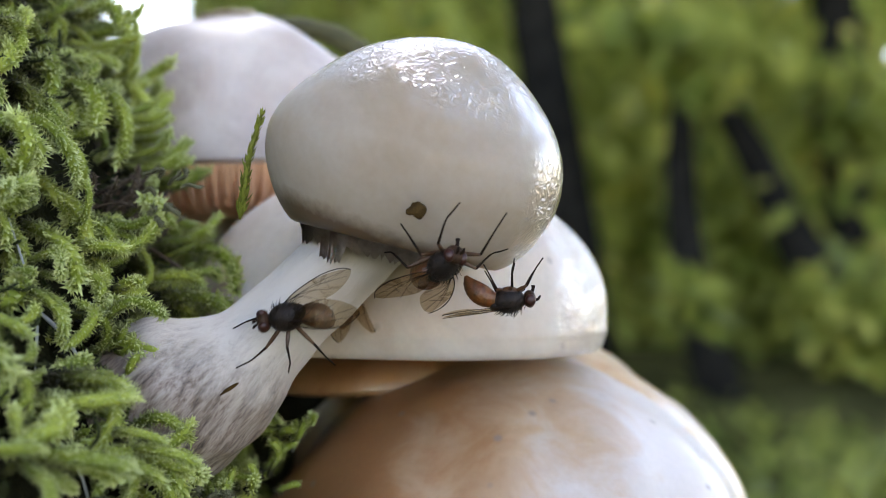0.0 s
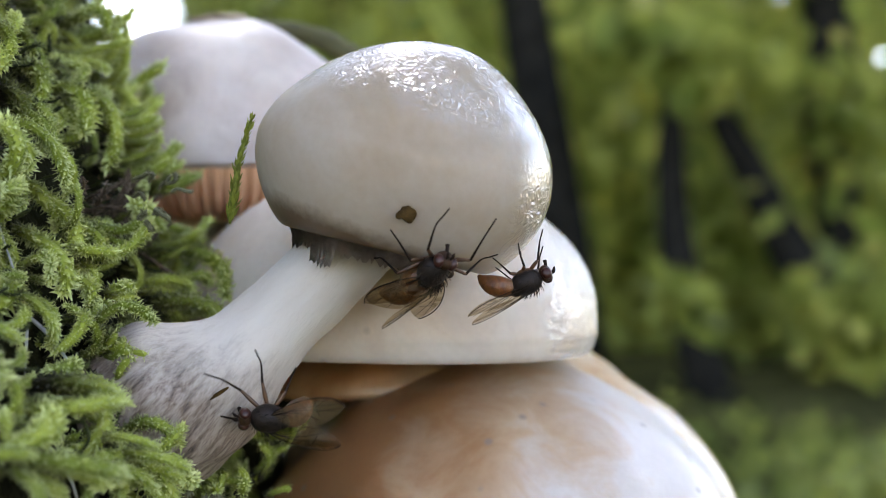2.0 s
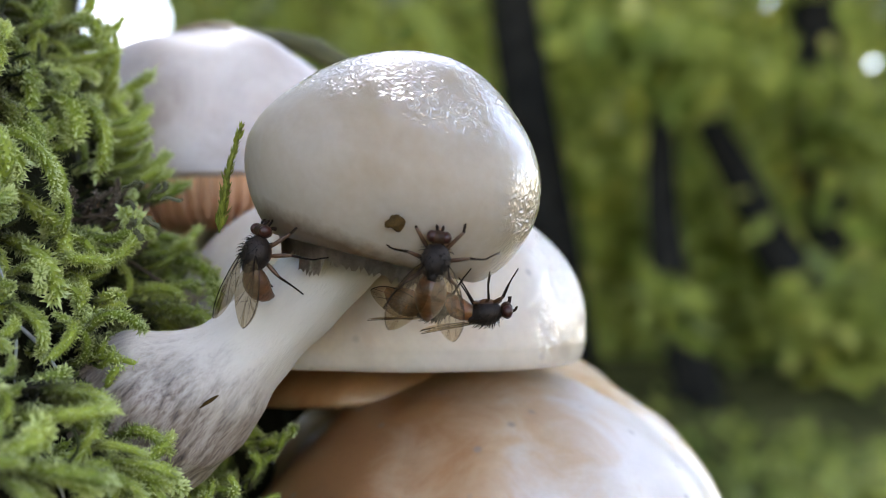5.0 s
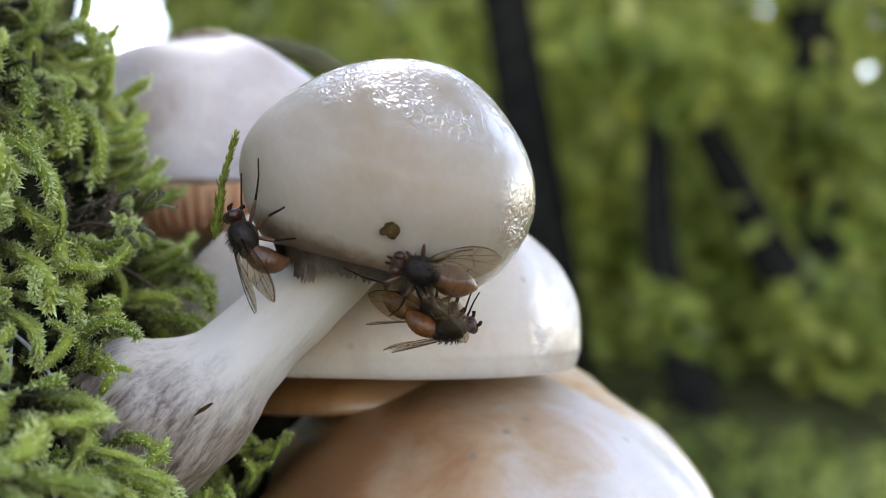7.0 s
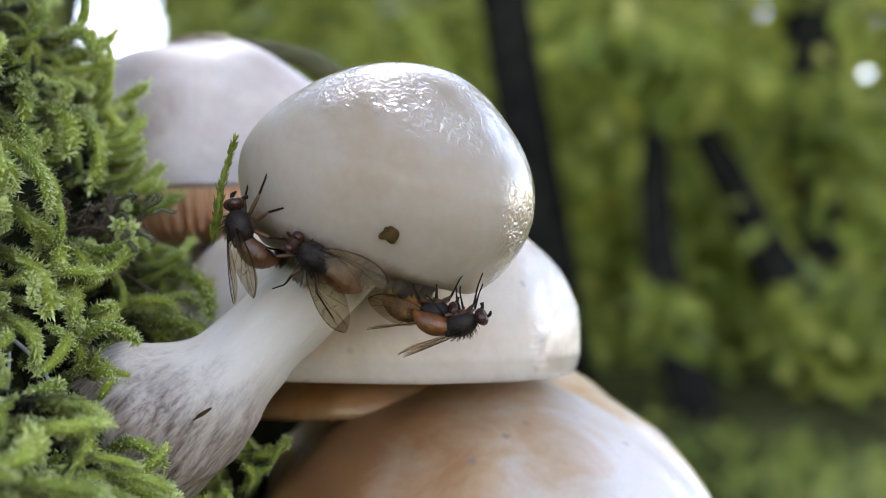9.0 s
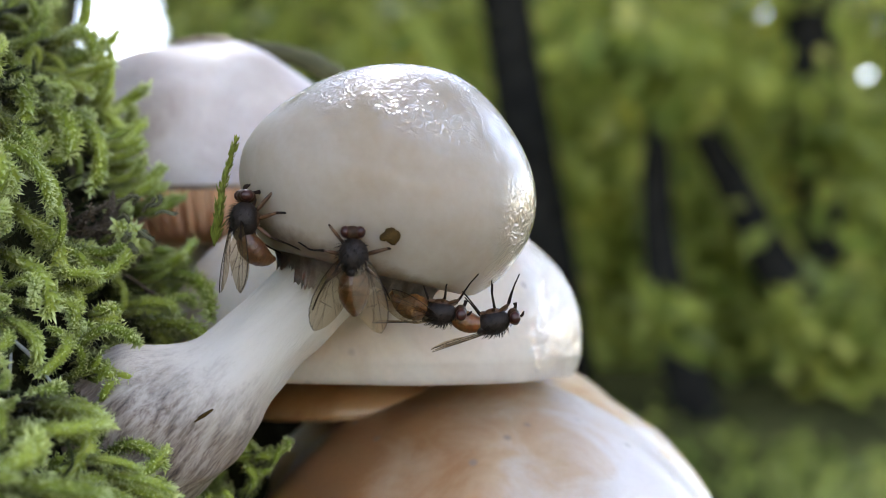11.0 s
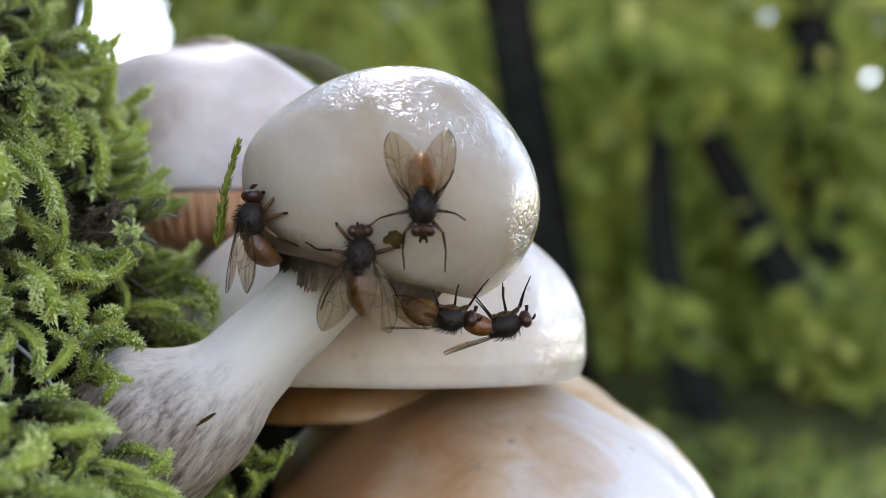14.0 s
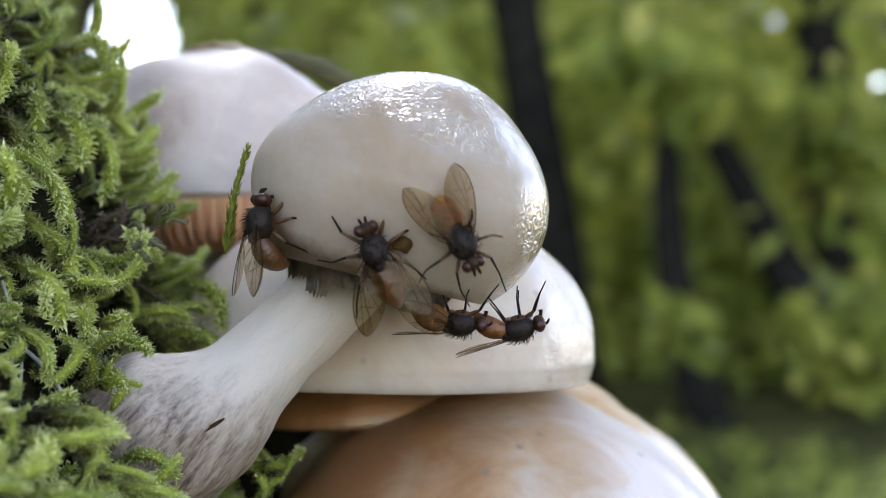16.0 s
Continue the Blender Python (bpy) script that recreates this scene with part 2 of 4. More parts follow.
CRUMB = simple("brown_crumb", (0.012, 0.006, 0.002), (0.085, 0.045, 0.012), 900, 0.8, 0.0002, spec=0.1)
SCAB = simple("tan_scab", (0.2, 0.13, 0.06), (0.5, 0.4, 0.28), 500, 0.7, 0.0003)
THORAX = simple("black_dusted_chitin", (0.005, 0.0032, 0.0025), (0.03, 0.019, 0.014), 1200, 0.5, 0.0001, spec=0.2)
HEADM = simple("dark_brown_chitin", (0.012, 0.006, 0.003), (0.06, 0.028, 0.014), 1500, 0.5, 0.0001, spec=0.15)
AMBER = simple("amber_abdomen", (0.075, 0.022, 0.006), (0.24, 0.078, 0.016), 700, 0.45, 0.00008, 0.4, 0, 0.1)
UMBER = simple("umber_abdomen", (0.06, 0.022, 0.008), (0.2, 0.078, 0.024), 700, 0.4, 0.00008, 0.2, 0, 0.2)
RUSSET = simple("russet_abdomen", (0.055, 0.02, 0.007), (0.17, 0.062, 0.02), 700, 0.45, 0.00008, 0.3, 0, 0.1)
SHIN = simple("dark_leg", (0.004, 0.0025, 0.002), (0.02, 0.009, 0.005), 1500, 0.6, 0, spec=0.1)
THIGH = simple("amber_leg", (0.03, 0.012, 0.005), (0.13, 0.052, 0.018), 1200, 0.45, 0)
EYE = simple("dark_red_eye", (0.018, 0.005, 0.004), (0.065, 0.018, 0.012), 3000, 0.35, 0, 0, 0, 0.1, 0.3)
ORANGE = simple("orange_abdomen", (0.13, 0.045, 0.012), (0.34, 0.14, 0.04), 700, 0.5, 0.00008, 0.4, 0, 0.1, 0.3)
TAWNY = simple("tawny_abdomen", (0.09, 0.035, 0.01), (0.27, 0.115, 0.03), 700, 0.45, 0.00008, 0.3, 0, 0.1, 0.3)
BRISTLE = simple("black_bristle", (0.006, 0.005, 0.004), (0.016, 0.013, 0.01), 900, 0.6, 0, spec=0.1)
WEB = simple("dusty_web", (0.2, 0.21, 0.2), (0.45, 0.47, 0.46), 400, 0.8, 0)


def banded(m, dark):
    """Dusky hind edges on the segments of an abdomen."""
    n, l = m.node_tree.nodes, m.node_tree.links
    p = n["Principled BSDF"]
    old = p.inputs["Base Color"].links[0].from_socket
    w = n.new("ShaderNodeTexWave")
    w.bands_direction = "X"
    w.inputs["Scale"].default_value, w.inputs["Distortion"].default_value, w.inputs["Detail Scale"].default_value = 430, 1.2, 3.0
    l.new(n.new("ShaderNodeTexCoord").outputs["Object"], w.inputs["Vector"])
    mask = ramp(n, l, w.outputs["Fac"], [(0.45, (0, 0, 0)), (0.95, (0.25,) * 3)])
    l.new(blend(n, l, mask, old, dark), p.inputs["Base Color"])


banded(AMBER, (0.02, 0.008, 0.004))
banded(RUSSET, (0.014, 0.007, 0.004))
banded(TAWNY, (0.018, 0.01, 0.006))
banded(UMBER, (0.012, 0.006, 0.004))


def wing_material():
    m, n, l, p = material("smoky_wing")
    c = ramp(n, l, grain(n, l, coords(n, l), 700, 3), [(0.3, (0.13, 0.085, 0.045)), (0.7, (0.28, 0.195, 0.11))])
    l.new(c, p.inputs["Base Color"])
    p.inputs["Roughness"].default_value = 0.3
    clear = n.new("ShaderNodeBsdfTransparent")
    clear.inputs["Color"].default_value = (0.87, 0.77, 0.63, 1)
    s = n.new("ShaderNodeMixShader")
    s.inputs[0].default_value = 0.74
    l.new(p.outputs[0], s.inputs[1])
    l.new(clear.outputs[0], s.inputs[2])
    l.new(s.outputs[0], n["Material Output"].inputs["Surface"])
    return m


WING = wing_material()


# ---- building ----
MM = 0.001
MID = Vector((0, 0, HEIGHT))


def at(x, y, z):
    """The place x, y, z millimetres from the middle of the cluster."""
    return MID + Vector((x, y, z)) * MM


def part(name, bm, mat, parent, label="", smooth=True):
    me = bpy.data.meshes.new(name)
    bm.to_mesh(me)
    bm.free()
    return part_mesh(name, me, mat, parent, label, smooth)


def part_mesh(name, me, mat, parent, label="", smooth=True):
    me.materials.append(mat)
    if smooth:
        me.shade_smooth()
    ob = new(name, me)
    if parent is not None:
        ob.parent = parent
    if label:
        ob["label"] = label
    return ob


def arrays(name, verts, faces):
    me = bpy.data.meshes.new(name)
    me.from_pydata([tuple(v) for v in verts], [], faces)
    me.update()
    return me


def thing(name, matrix, label, category, group=""):
    ob = new(name)
    ob.empty_display_size = 0.002
    ob.matrix_world = matrix
    return tagged(ob, label, category, group)


def frame_of(forward, up):
    """A turn whose x axis runs forward and whose z axis is nearest to up."""
    x = Vector(forward).normalized()
    y = Vector(up).cross(x).normalized()
    z = x.cross(y)
    return Matrix((x, y, z)).transposed().to_4x4()


def spline(points, steps):
    """Catmull-Rom through points of any width."""
    pts = [np.array(p, float) for p in points]
    pts = [2 * pts[0] - pts[1], *pts, 2 * pts[-1] - pts[-2]]
    out = []
    for i in range(1, len(pts) - 2):
        a, b, c, d = pts[i - 1:i + 3]
        for k in range(steps):
            t = k / steps
            out.append(0.5 * (2 * b + (c - a) * t + (2 * a - 5 * b + 4 * c - d) * t * t + (3 * b - a - 3 * c + d) * t ** 3))
    return out + [pts[-2]]


def tube(bm, path, sides=8, wob=0.0, freq=1.0, seed=0.0, cap=True):
    """A tube along rows of x, y, z, radius (all millimetres; the mesh is in metres)."""
    rings, ref = [], None
    for i, p in enumerate(path):
        a, b = path[max(i - 1, 0)], path[min(i + 1, len(path) - 1)]
        d = Vector(b[:3] - a[:3]).normalized()
        if ref is None:
            ref = d.orthogonal().normalized()
        u = (ref - d * ref.dot(d)).normalized()
        ref, w = u, d.cross(u)
        ring = []
        for k in range(sides):
            ang = 2 * math.pi * k / sides
            o = u * math.cos(ang) + w * math.sin(ang)
            r = p[3]
            if wob:
                r *= 1 + wob * noise.noise((Vector(p[:3]) + o * p[3]) * freq + Vector((seed, 0, 0)))
            ring.append(bm.verts.new((Vector(p[:3]) + o * r) * MM))
        rings.append(ring)
    for r0, r1 in zip(rings, rings[1:]):
        for k in range(sides):
            bm.faces.new((r0[k], r0[(k + 1) % sides], r1[(k + 1) % sides], r1[k]))
    if cap:
        bm.faces.new(list(reversed(rings[0])))
        bm.faces.new(rings[-1])
    return bm


def ball(bm, centre, radii, u=16, v=10, turn=None):
    m = Matrix.Translation(Vector(centre) * MM) @ (turn or Matrix()) @ Matrix.Diagonal((*[r * MM for r in radii], 1))
    bmesh.ops.create_uvsphere(bm, u_segments=u, v_segments=v, radius=1, matrix=m)
    return bm


def revolve(profile, segments, wob=0.0, freq=0.1, seed=0.0):
    """A surface of revolution about z from rows of radius, height in millimetres."""
    bm, rings = bmesh.new(), []
    for r, z in profile:
        ring = []
        for k in range(segments):
            a = 2 * math.pi * k / segments
            v = Vector((r * math.cos(a), r * math.sin(a), z))
            if wob:
                v *= 1 + wob * noise.noise(v * freq + Vector((seed, seed, 0)))
            ring.append(bm.verts.new(v * MM))
        rings.append(ring)
    for r0, r1 in zip(rings, rings[1:]):
        for k in range(segments):
            bm.faces.new((r0[k], r0[(k + 1) % segments], r1[(k + 1) % segments], r1[k]))
    bmesh.ops.remove_doubles(bm, verts=bm.verts, dist=1e-7)
    bmesh.ops.recalc_face_normals(bm, faces=bm.faces)
    return bm


def gills(inner, outer, depth, count, drop, bulge=1.0, thick=0.22, fall=2):
    """Thin radial plates under a cap: from the stem out to the rim, millimetres."""
    bm = bmesh.new()
    for k in range(count):
        a = 2 * math.pi * k / count
        d, s = Vector((math.cos(a), math.sin(a), 0)), Vector((-math.sin(a), math.cos(a), 0)) * thick
        r0 = inner if k % 2 == 0 else (inner + outer) * 0.5
        rows = []
        for i in range(9):
            f = 1 - (1 - i / 8) ** 2
            r = r0 + (outer - r0) * f
            top = drop + depth * (1 - f * f)
            low = drop - 0.3 - bulge * (1 - f ** fall)
            rows.append([bm.verts.new((d * r + sg * s + Vector((0, 0, z))) * MM) for sg, z in ((1, top), (1, low), (-1, low), (-1, top))])
        for p, q in zip(rows, rows[1:]):
            for j in range(3):
                bm.faces.new((p[j], p[j + 1], q[j + 1], q[j]))
    return bm


def mushroom(label, base, axis, profile, mats, stem_rows, seed, wob=0.03, segments=96, plates=None, lean=0.0):
    """A porcelain fungus: cap and gills about its axis, stem along rows of millimetres in the cluster's space."""
    turn = Vector((0, 0, 1)).rotation_difference(Vector(axis).normalized()).to_matrix().to_4x4()
    ob = thing("mushroom", Matrix.Translation(at(*base)) @ turn, label, "mushroom", "mushrooms on the mossy trunk")
    prof = [tuple(p) for p in spline(profile, 8)]
    cap = revolve([(max(r, 0), z) for r, z in prof], segments, wob, 0.13, seed)
    for v in cap.verts:  # the crown grows lopsided
        v.co.x += lean * max(0, v.co.z / MM - 6) ** 2 * MM
    part("cap", cap, mats[0], ob)
    if plates:
        tagged(part("gills", gills(*plates), mats[1], ob, smooth=False), kind="stuff")
    if stem_rows:
        stem = tube(bmesh.new(), spline(stem_rows, 14), 40, 0.07, 0.35, seed)
        inv = ob.matrix_world.inverted() @ Matrix.Translation(MID)
        s = part("stem", stem, mats[2], ob)
        s.matrix_local = inv
    return ob


# ---- the trunk and the ground ----
def trunk_x(z):
    return -88 - 0.33 * z - 0.006 * max(z, 0) ** 2


def trunk():
    bm, rings = bmesh.new(), []
    for i in range(60):
        z = -470 + 830 * i / 59
        ring = []
        for k in range(72):
            a = 2 * math.pi * k / 72
            r = 59.6 + 2.5 * noise.noise(Vector((math.cos(a) * 2, math.sin(a) * 2, z * 0.03))) + 25 * max(0, -(z + 380) / 90) ** 2
            ring.append(bm.verts.new(at(trunk_x(z) + r * math.cos(a), 11 + r * math.sin(a), z)))
        rings.append(ring)
    for r0, r1 in zip(rings, rings[1:]):
        for k in range(72):
            bm.faces.new((r0[k], r0[(k + 1) % 72], r1[(k + 1) % 72], r1[k]))
    bm.faces.new(rings[-1])
    ob = thing("dead_tree", Matrix(), "leaning dead tree with dark bark under a coat of moss", "tree")
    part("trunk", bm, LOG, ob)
    # added lump: fills the gap with dark and blocks light from behind
    gap_filler = bmesh.new()
    bmesh.ops.create_icosphere(gap_filler, subdivisions=5, radius=1)
    for v in gap_filler.verts:
        k = 1 + 0.12 * noise.noise(v.co * 2.5) + 0.05 * noise.noise(v.co * 8)
        v.co = at(-22 + 25 * k * v.co.x, 42 + 17 * k * v.co.y, -36 + 22 * k * v.co.z)
    part("gap_filler", gap_filler, LOG, ob, "dark lump added behind the caps to keep the gap dark")


def ground():
    bm = bmesh.new()
    bmesh.ops.create_grid(bm, x_segments=90, y_segments=90, size=1)
    for v in bm.verts:
        x, y = v.co.x, v.co.y
        x, y = 60 * math.copysign(abs(x) ** 2.2, x), 60 * math.copysign(abs(y) ** 2.2, y)
        far = min(math.hypot(x, y) / 3, 1)
        v.co = (x, y, 0.25 * far * noise.noise(Vector((x, y, 0)) * 0.35) + 0.02 * noise.noise(Vector((x, y, 3)) * 2))
    tagged(part("ground", bm, SOIL, None), "forest floor of brown leaf litter under green growth", "forest floor", kind="structure")


trunk()
ground()


# ---- the mushrooms ----
def cap_profile(r, h, lip=0.1):
    """A closed young cap r wide and h high: from its crown over the bulge to the inrolled rim."""
    return [(0, h), (0.22 * r, 0.982 * h), (0.44 * r, 0.925 * h), (0.61 * r, 0.85 * h), (0.765 * r, 0.75 * h), (0.87 * r, 0.655 * h), (0.945 * r, 0.56 * h), (0.985 * r, 0.47 * h), (r, 0.38 * h), (0.97 * r, 0.253 * h),
            (0.86 * r, 0.1 * h), (0.7 * r, -0.012 * h), (0.58 * r, 0.01 * h), (0.45 * r, 0.12 * h), (0.2 * r, 0.22 * h), (0, 0.24 * h)]


def dome_profile(r, h, under, skirt=0.6):
    """An opening cap: an even dome, a thin rim and a hollow underside."""
    rows = [(r * math.sin(a), h * math.cos(a)) for a in np.linspace(0, math.pi / 2, 9)]
    return rows + [(0.995 * r, -0.45 * skirt), (0.975 * r, -skirt), (0.94 * r, -1.05 * skirt), (0.86 * r, -0.2 * skirt + 0.04 * h), (0.5 * r, under * h), (0.12 * r, under * h * 1.1), (0, under * h * 1.12)]


front = mushroom("glossy white young mushroom with slimy cap on a curved stem", (-3.65, 0, 0.5), (0.242, 0, 0.97), cap_profile(11.5, 16.1),
                 (WHITE, GILL, STEM), [(-27, 3, -13.4, 6.4), (-20.8, 0.5, -11.7, 6.6), (-16.6, 0, -9.5, 5.1), (-13.4, 0, -6.6, 3.6), (-9.6, 0, -2.9, 3.3), (-6.6, 0, 0.3, 3.4), (-4, 0, 3, 3.4)], 1.3, lean=0.009)
middle = mushroom("milky white mushroom cap with a wet shining edge", (-3.9, 25, -6.6), (0.02, 0.0, 1), dome_profile(19.4, 14.9, 0.68, 2.2),
                  (MILKY, GILL, STEM), [(-30, 38, -9, 5), (-18, 34, -8, 4), (-8, 27, -3, 3.6), (-3.6, 25, 3, 3.6)], 4.1, plates=(3.6, 17, 8, 90, 1.2))
upper = mushroom("pale pinkish mushroom with peach gills behind the front cap", (-23.3, 45, 8.7), (-0.03, 0.02, 1), dome_profile(17.55, 16.9, 0.74),
                 (PINKISH, PEACH, STEM), [(-62, 58, -10, 5), (-44, 62, -8, 4), (-25, 54, -2, 3.6), (-21, 46.5, 9, 3.5), (-22, 45, 14.5, 3.5)], 7.7, plates=(3.5, 17.0, 9, 170, -0.5, 4.6, 0.24, 7), wob=0.055)
lower = mushroom("large ageing mushroom cap mottled tan and white", (5.8, 25, -37), (0.06, 0, 1), dome_profile(25.6, 26.7, 0.4),
                 (TAN, PEACH, STEM), [(-34, 36, -62, 7), (-14, 30, -60, 6), (2, 26, -50, 5.5), (8, 25, -30, 5)], 2.2, plates=(5, 22.5, 8, 110, 2))
small = mushroom("small orange-brown mushroom cap squeezed between larger ones", (-6.8, 31, -13.0), (-0.04, 0, 1), dome_profile(10.5, 4, 0.3, 0.5),
                 (UMBRE, PEACH, UMBRE), [(-14, 48, -36, 3), (-11, 38, -31, 2.4), (-8, 32, -22, 2.2), (-6.8, 31, -12.5, 2.2)], 9.4, plates=(2.2, 9, 2, 60, 0.2))

rear = mushroom("cream and tan mushroom cap grown together behind the large one", (6, 38, -37.5), (0.03, 0, 1), dome_profile(27.3, 29.0, 0.4),
                (RIND, PEACH, STEM), [(-30, 44, -66, 6), (-10, 40, -60, 5.5), (4, 38, -50, 5), (6, 38, -28, 5)], 5.6)


def veil():
    """The torn ring that hangs between rim and stem."""
    rng, bm, n = random.Random(5), bmesh.new(), 120
    rows = []
    for k in range(n + 1):
        a = radians(150 + 168 * k / n)
        hang = 1.0 + 0.9 * abs(noise.noise(Vector((k * 0.11, 0, 0)))) + (1.1 if 52 < k < 66 else 0) + rng.uniform(-0.22, 0.3)
        r = 7.5 + 0.3 * noise.noise(Vector((k * 0.2, 2, 0)))
        rows.append([bm.verts.new(Vector((r * q * math.cos(a), r * q * math.sin(a), z)) * MM) for q, z in ((1.06, 0.5), (1.0, -0.2), (0.95, -0.2 - hang * 0.5), (0.93, -0.2 - hang))])
    for p, q in zip(rows, rows[1:]):
        for j in range(3):
            bm.faces.new((p[j], p[j + 1], q[j + 1], q[j]))
    bmesh.ops.solidify(bm, geom=bm.faces[:], thickness=0.00012)
    part("veil", bm, VEIL, front, "torn grey-brown veil remnant")


veil()


# ---- moss ----
def shoot_shape(rng, length, thick, bend, leaves, core=0.36):
    """One moss shoot along +z, bending to +x: a plump stem clad in close scale leaves with hooked points. Millimetres.
    Also gives each corner's paleness and its darkening, from 0 at the young point to 1 at the old foot."""
    n = 12
    s = np.linspace(0, 1, n)
    wave = rng.uniform(0, 6)
    ang = bend * s ** 1.6 + 0.42 * np.sin(s * 6 + wave)
    step = length / (n - 1)
    axis = np.zeros((n, 3))
    side = rng.uniform(-0.3, 0.3)
    for i in range(1, n):
        axis[i] = axis[i - 1] + step * np.array([math.sin(ang[i]), side * s[i] + 0.12 * math.sin(s[i] * 7 + wave), math.cos(ang[i])])
    verts, faces = [], []
    tang = np.gradient(axis, axis=0)
    tang /= np.linalg.norm(tang, axis=1)[:, None]

    def cross_frame(t):
        u = np.cross(t, [0, 1, 0])
        u /= np.linalg.norm(u)
        return u, np.cross(t, u)

    def girth(f):
        return thick * core * (0.75 + 0.4 * f) * (1 if f < 0.86 else max(0.12, 1 - ((f - 0.86) / 0.15) ** 2))
    tips, foot_dark = [], []
    for i in range(n):
        u, w = cross_frame(tang[i])
        for k in range(7):
            a = 2 * math.pi / 7 * k
            verts.append(axis[i] + girth(s[i]) * (u * math.cos(a) + w * math.sin(a)))
            tips.append(0.0)
            foot_dark.append(1 - s[i])
    for i in range(n - 1):
        for k in range(7):
            faces.append((7 * i + k, 7 * i + (k + 1) % 7, 7 * i + 7 + (k + 1) % 7, 7 * i + 7 + k))
    for j in range(leaves):
        f = 0.05 + 0.95 * (j + 0.5) / leaves
        x = f * (n - 1)
        i = min(int(x), n - 2)
        q = x - i
        p = axis[i] * (1 - q) + axis[i + 1] * q
        t = tang[i] * (1 - q) + tang[i + 1] * q
        u, w = cross_frame(t)
        a = j * 2.39996 + rng.uniform(-0.3, 0.3)
        o = u * math.cos(a) + w * math.sin(a)
        e = np.cross(t, o)
        size = thick * 0.47 * rng.uniform(0.75, 1.25)
        spread = rng.uniform(0.15, 0.6)
        d = t * math.cos(spread) + o * math.sin(spread)
        hook = spread + rng.uniform(0.5, 2.4)
        tip = t * math.cos(hook) + o * math.sin(hook)
        b = len(verts)
        root = p + o * girth(f) * 0.85
        verts += [root, root + d * size * 0.45 + e * size * 0.24, root + d * size * 0.5 + o * size * 0.13, root + d * size * 0.45 - e * size * 0.24,
                  root + d * size * 0.75 + tip * size * 0.75]
        end = max(0, (f - 0.8) / 0.2)
        tips += [0.0, 0.1, 0.12 + 0.55 * end, 0.1, rng.uniform(0.5, 1.0)]
        foot_dark += [1 - f] * 5
        faces += [(b, b + 1, b + 4, b + 2), (b, b + 2, b + 4, b + 3)]
    return np.array(verts), faces, tips, foot_dark


def surface(phi, z):
    """Place and outward way on the mossy trunk at an angle (degrees from +x towards the viewer) and height, millimetres."""
    a = radians(-phi)
    out = Vector((math.cos(a), math.sin(a), 0.28 * math.cos(a))).normalized()
    r = 61 + 2.5 * noise.noise(Vector((math.cos(a) * 2, math.sin(a) * 2, z * 0.03)))
    # a thick cushion bulges out low on the trunk
    r += 6 * math.exp(-((phi - 27) / 10) ** 2 - ((z + 16) / 11) ** 2)
    return Vector((trunk_x(z) + r * math.cos(a), 11 + r * math.sin(a), z)), out


def moss_mesh(name, grown, mat, label):
    """One sheet of growth out of shoots: each is its shape, a 3 x 3 turn and a place in millimetres."""
    vs, fs, tips, foot_dark, base = [], [], [], [], 0
    for (v, f, k, g), m, p in grown:
        vs.append(v @ m.T + np.array(p))
        fs += [tuple(i + base for i in q) for q in f]
        tips += k
        foot_dark += g
        base += len(v)
    me = arrays(name, np.concatenate(vs) * MM + np.array(MID), fs)
    me.attributes.new("tip", "FLOAT", "POINT").data.foreach_set("value", tips)
    me.attributes.new("foot_dark", "FLOAT", "POINT").data.foreach_set("value", foot_dark)
    return tagged(part_mesh(name, me, mat, None, smooth=False), label, "moss", kind="stuff")


def turned(way, side, size=1.0):
    w = Vector(way).normalized()
    x = Vector(side)
    x = (x - w * x.dot(w)).normalized()
    return np.array(Matrix((x, w.cross(x), w)).transposed()) * size


def moss_patch(name, mat, label, seed, count, place, length, thick, bend, leaves=34, core=0.36):
    """place(rng) gives phi, z, size and a leaning way."""
    rng = random.Random(seed)
    kinds = [shoot_shape(rng, rng.uniform(*length), rng.uniform(*thick), rng.uniform(*bend), leaves, core) for _ in range(10)]
    grown = []
    for _ in range(count):
        phi, z, size, lean = place(rng)
        p, out = surface(phi, z)
        way = out + Vector(lean) + Vector([rng.gauss(0, 0.36) for _ in range(3)])
        grown.append((kinds[rng.randrange(10)], turned(way, (rng.gauss(0, 0.6), rng.gauss(0, 0.6), rng.uniform(-0.2, 1.2)), size), p - out))
    return moss_mesh(name, grown, mat, label)


def dark_hollow(phi, z):
    return (phi / 14) ** 2 + ((z - 9) / 5.6) ** 2 < 1


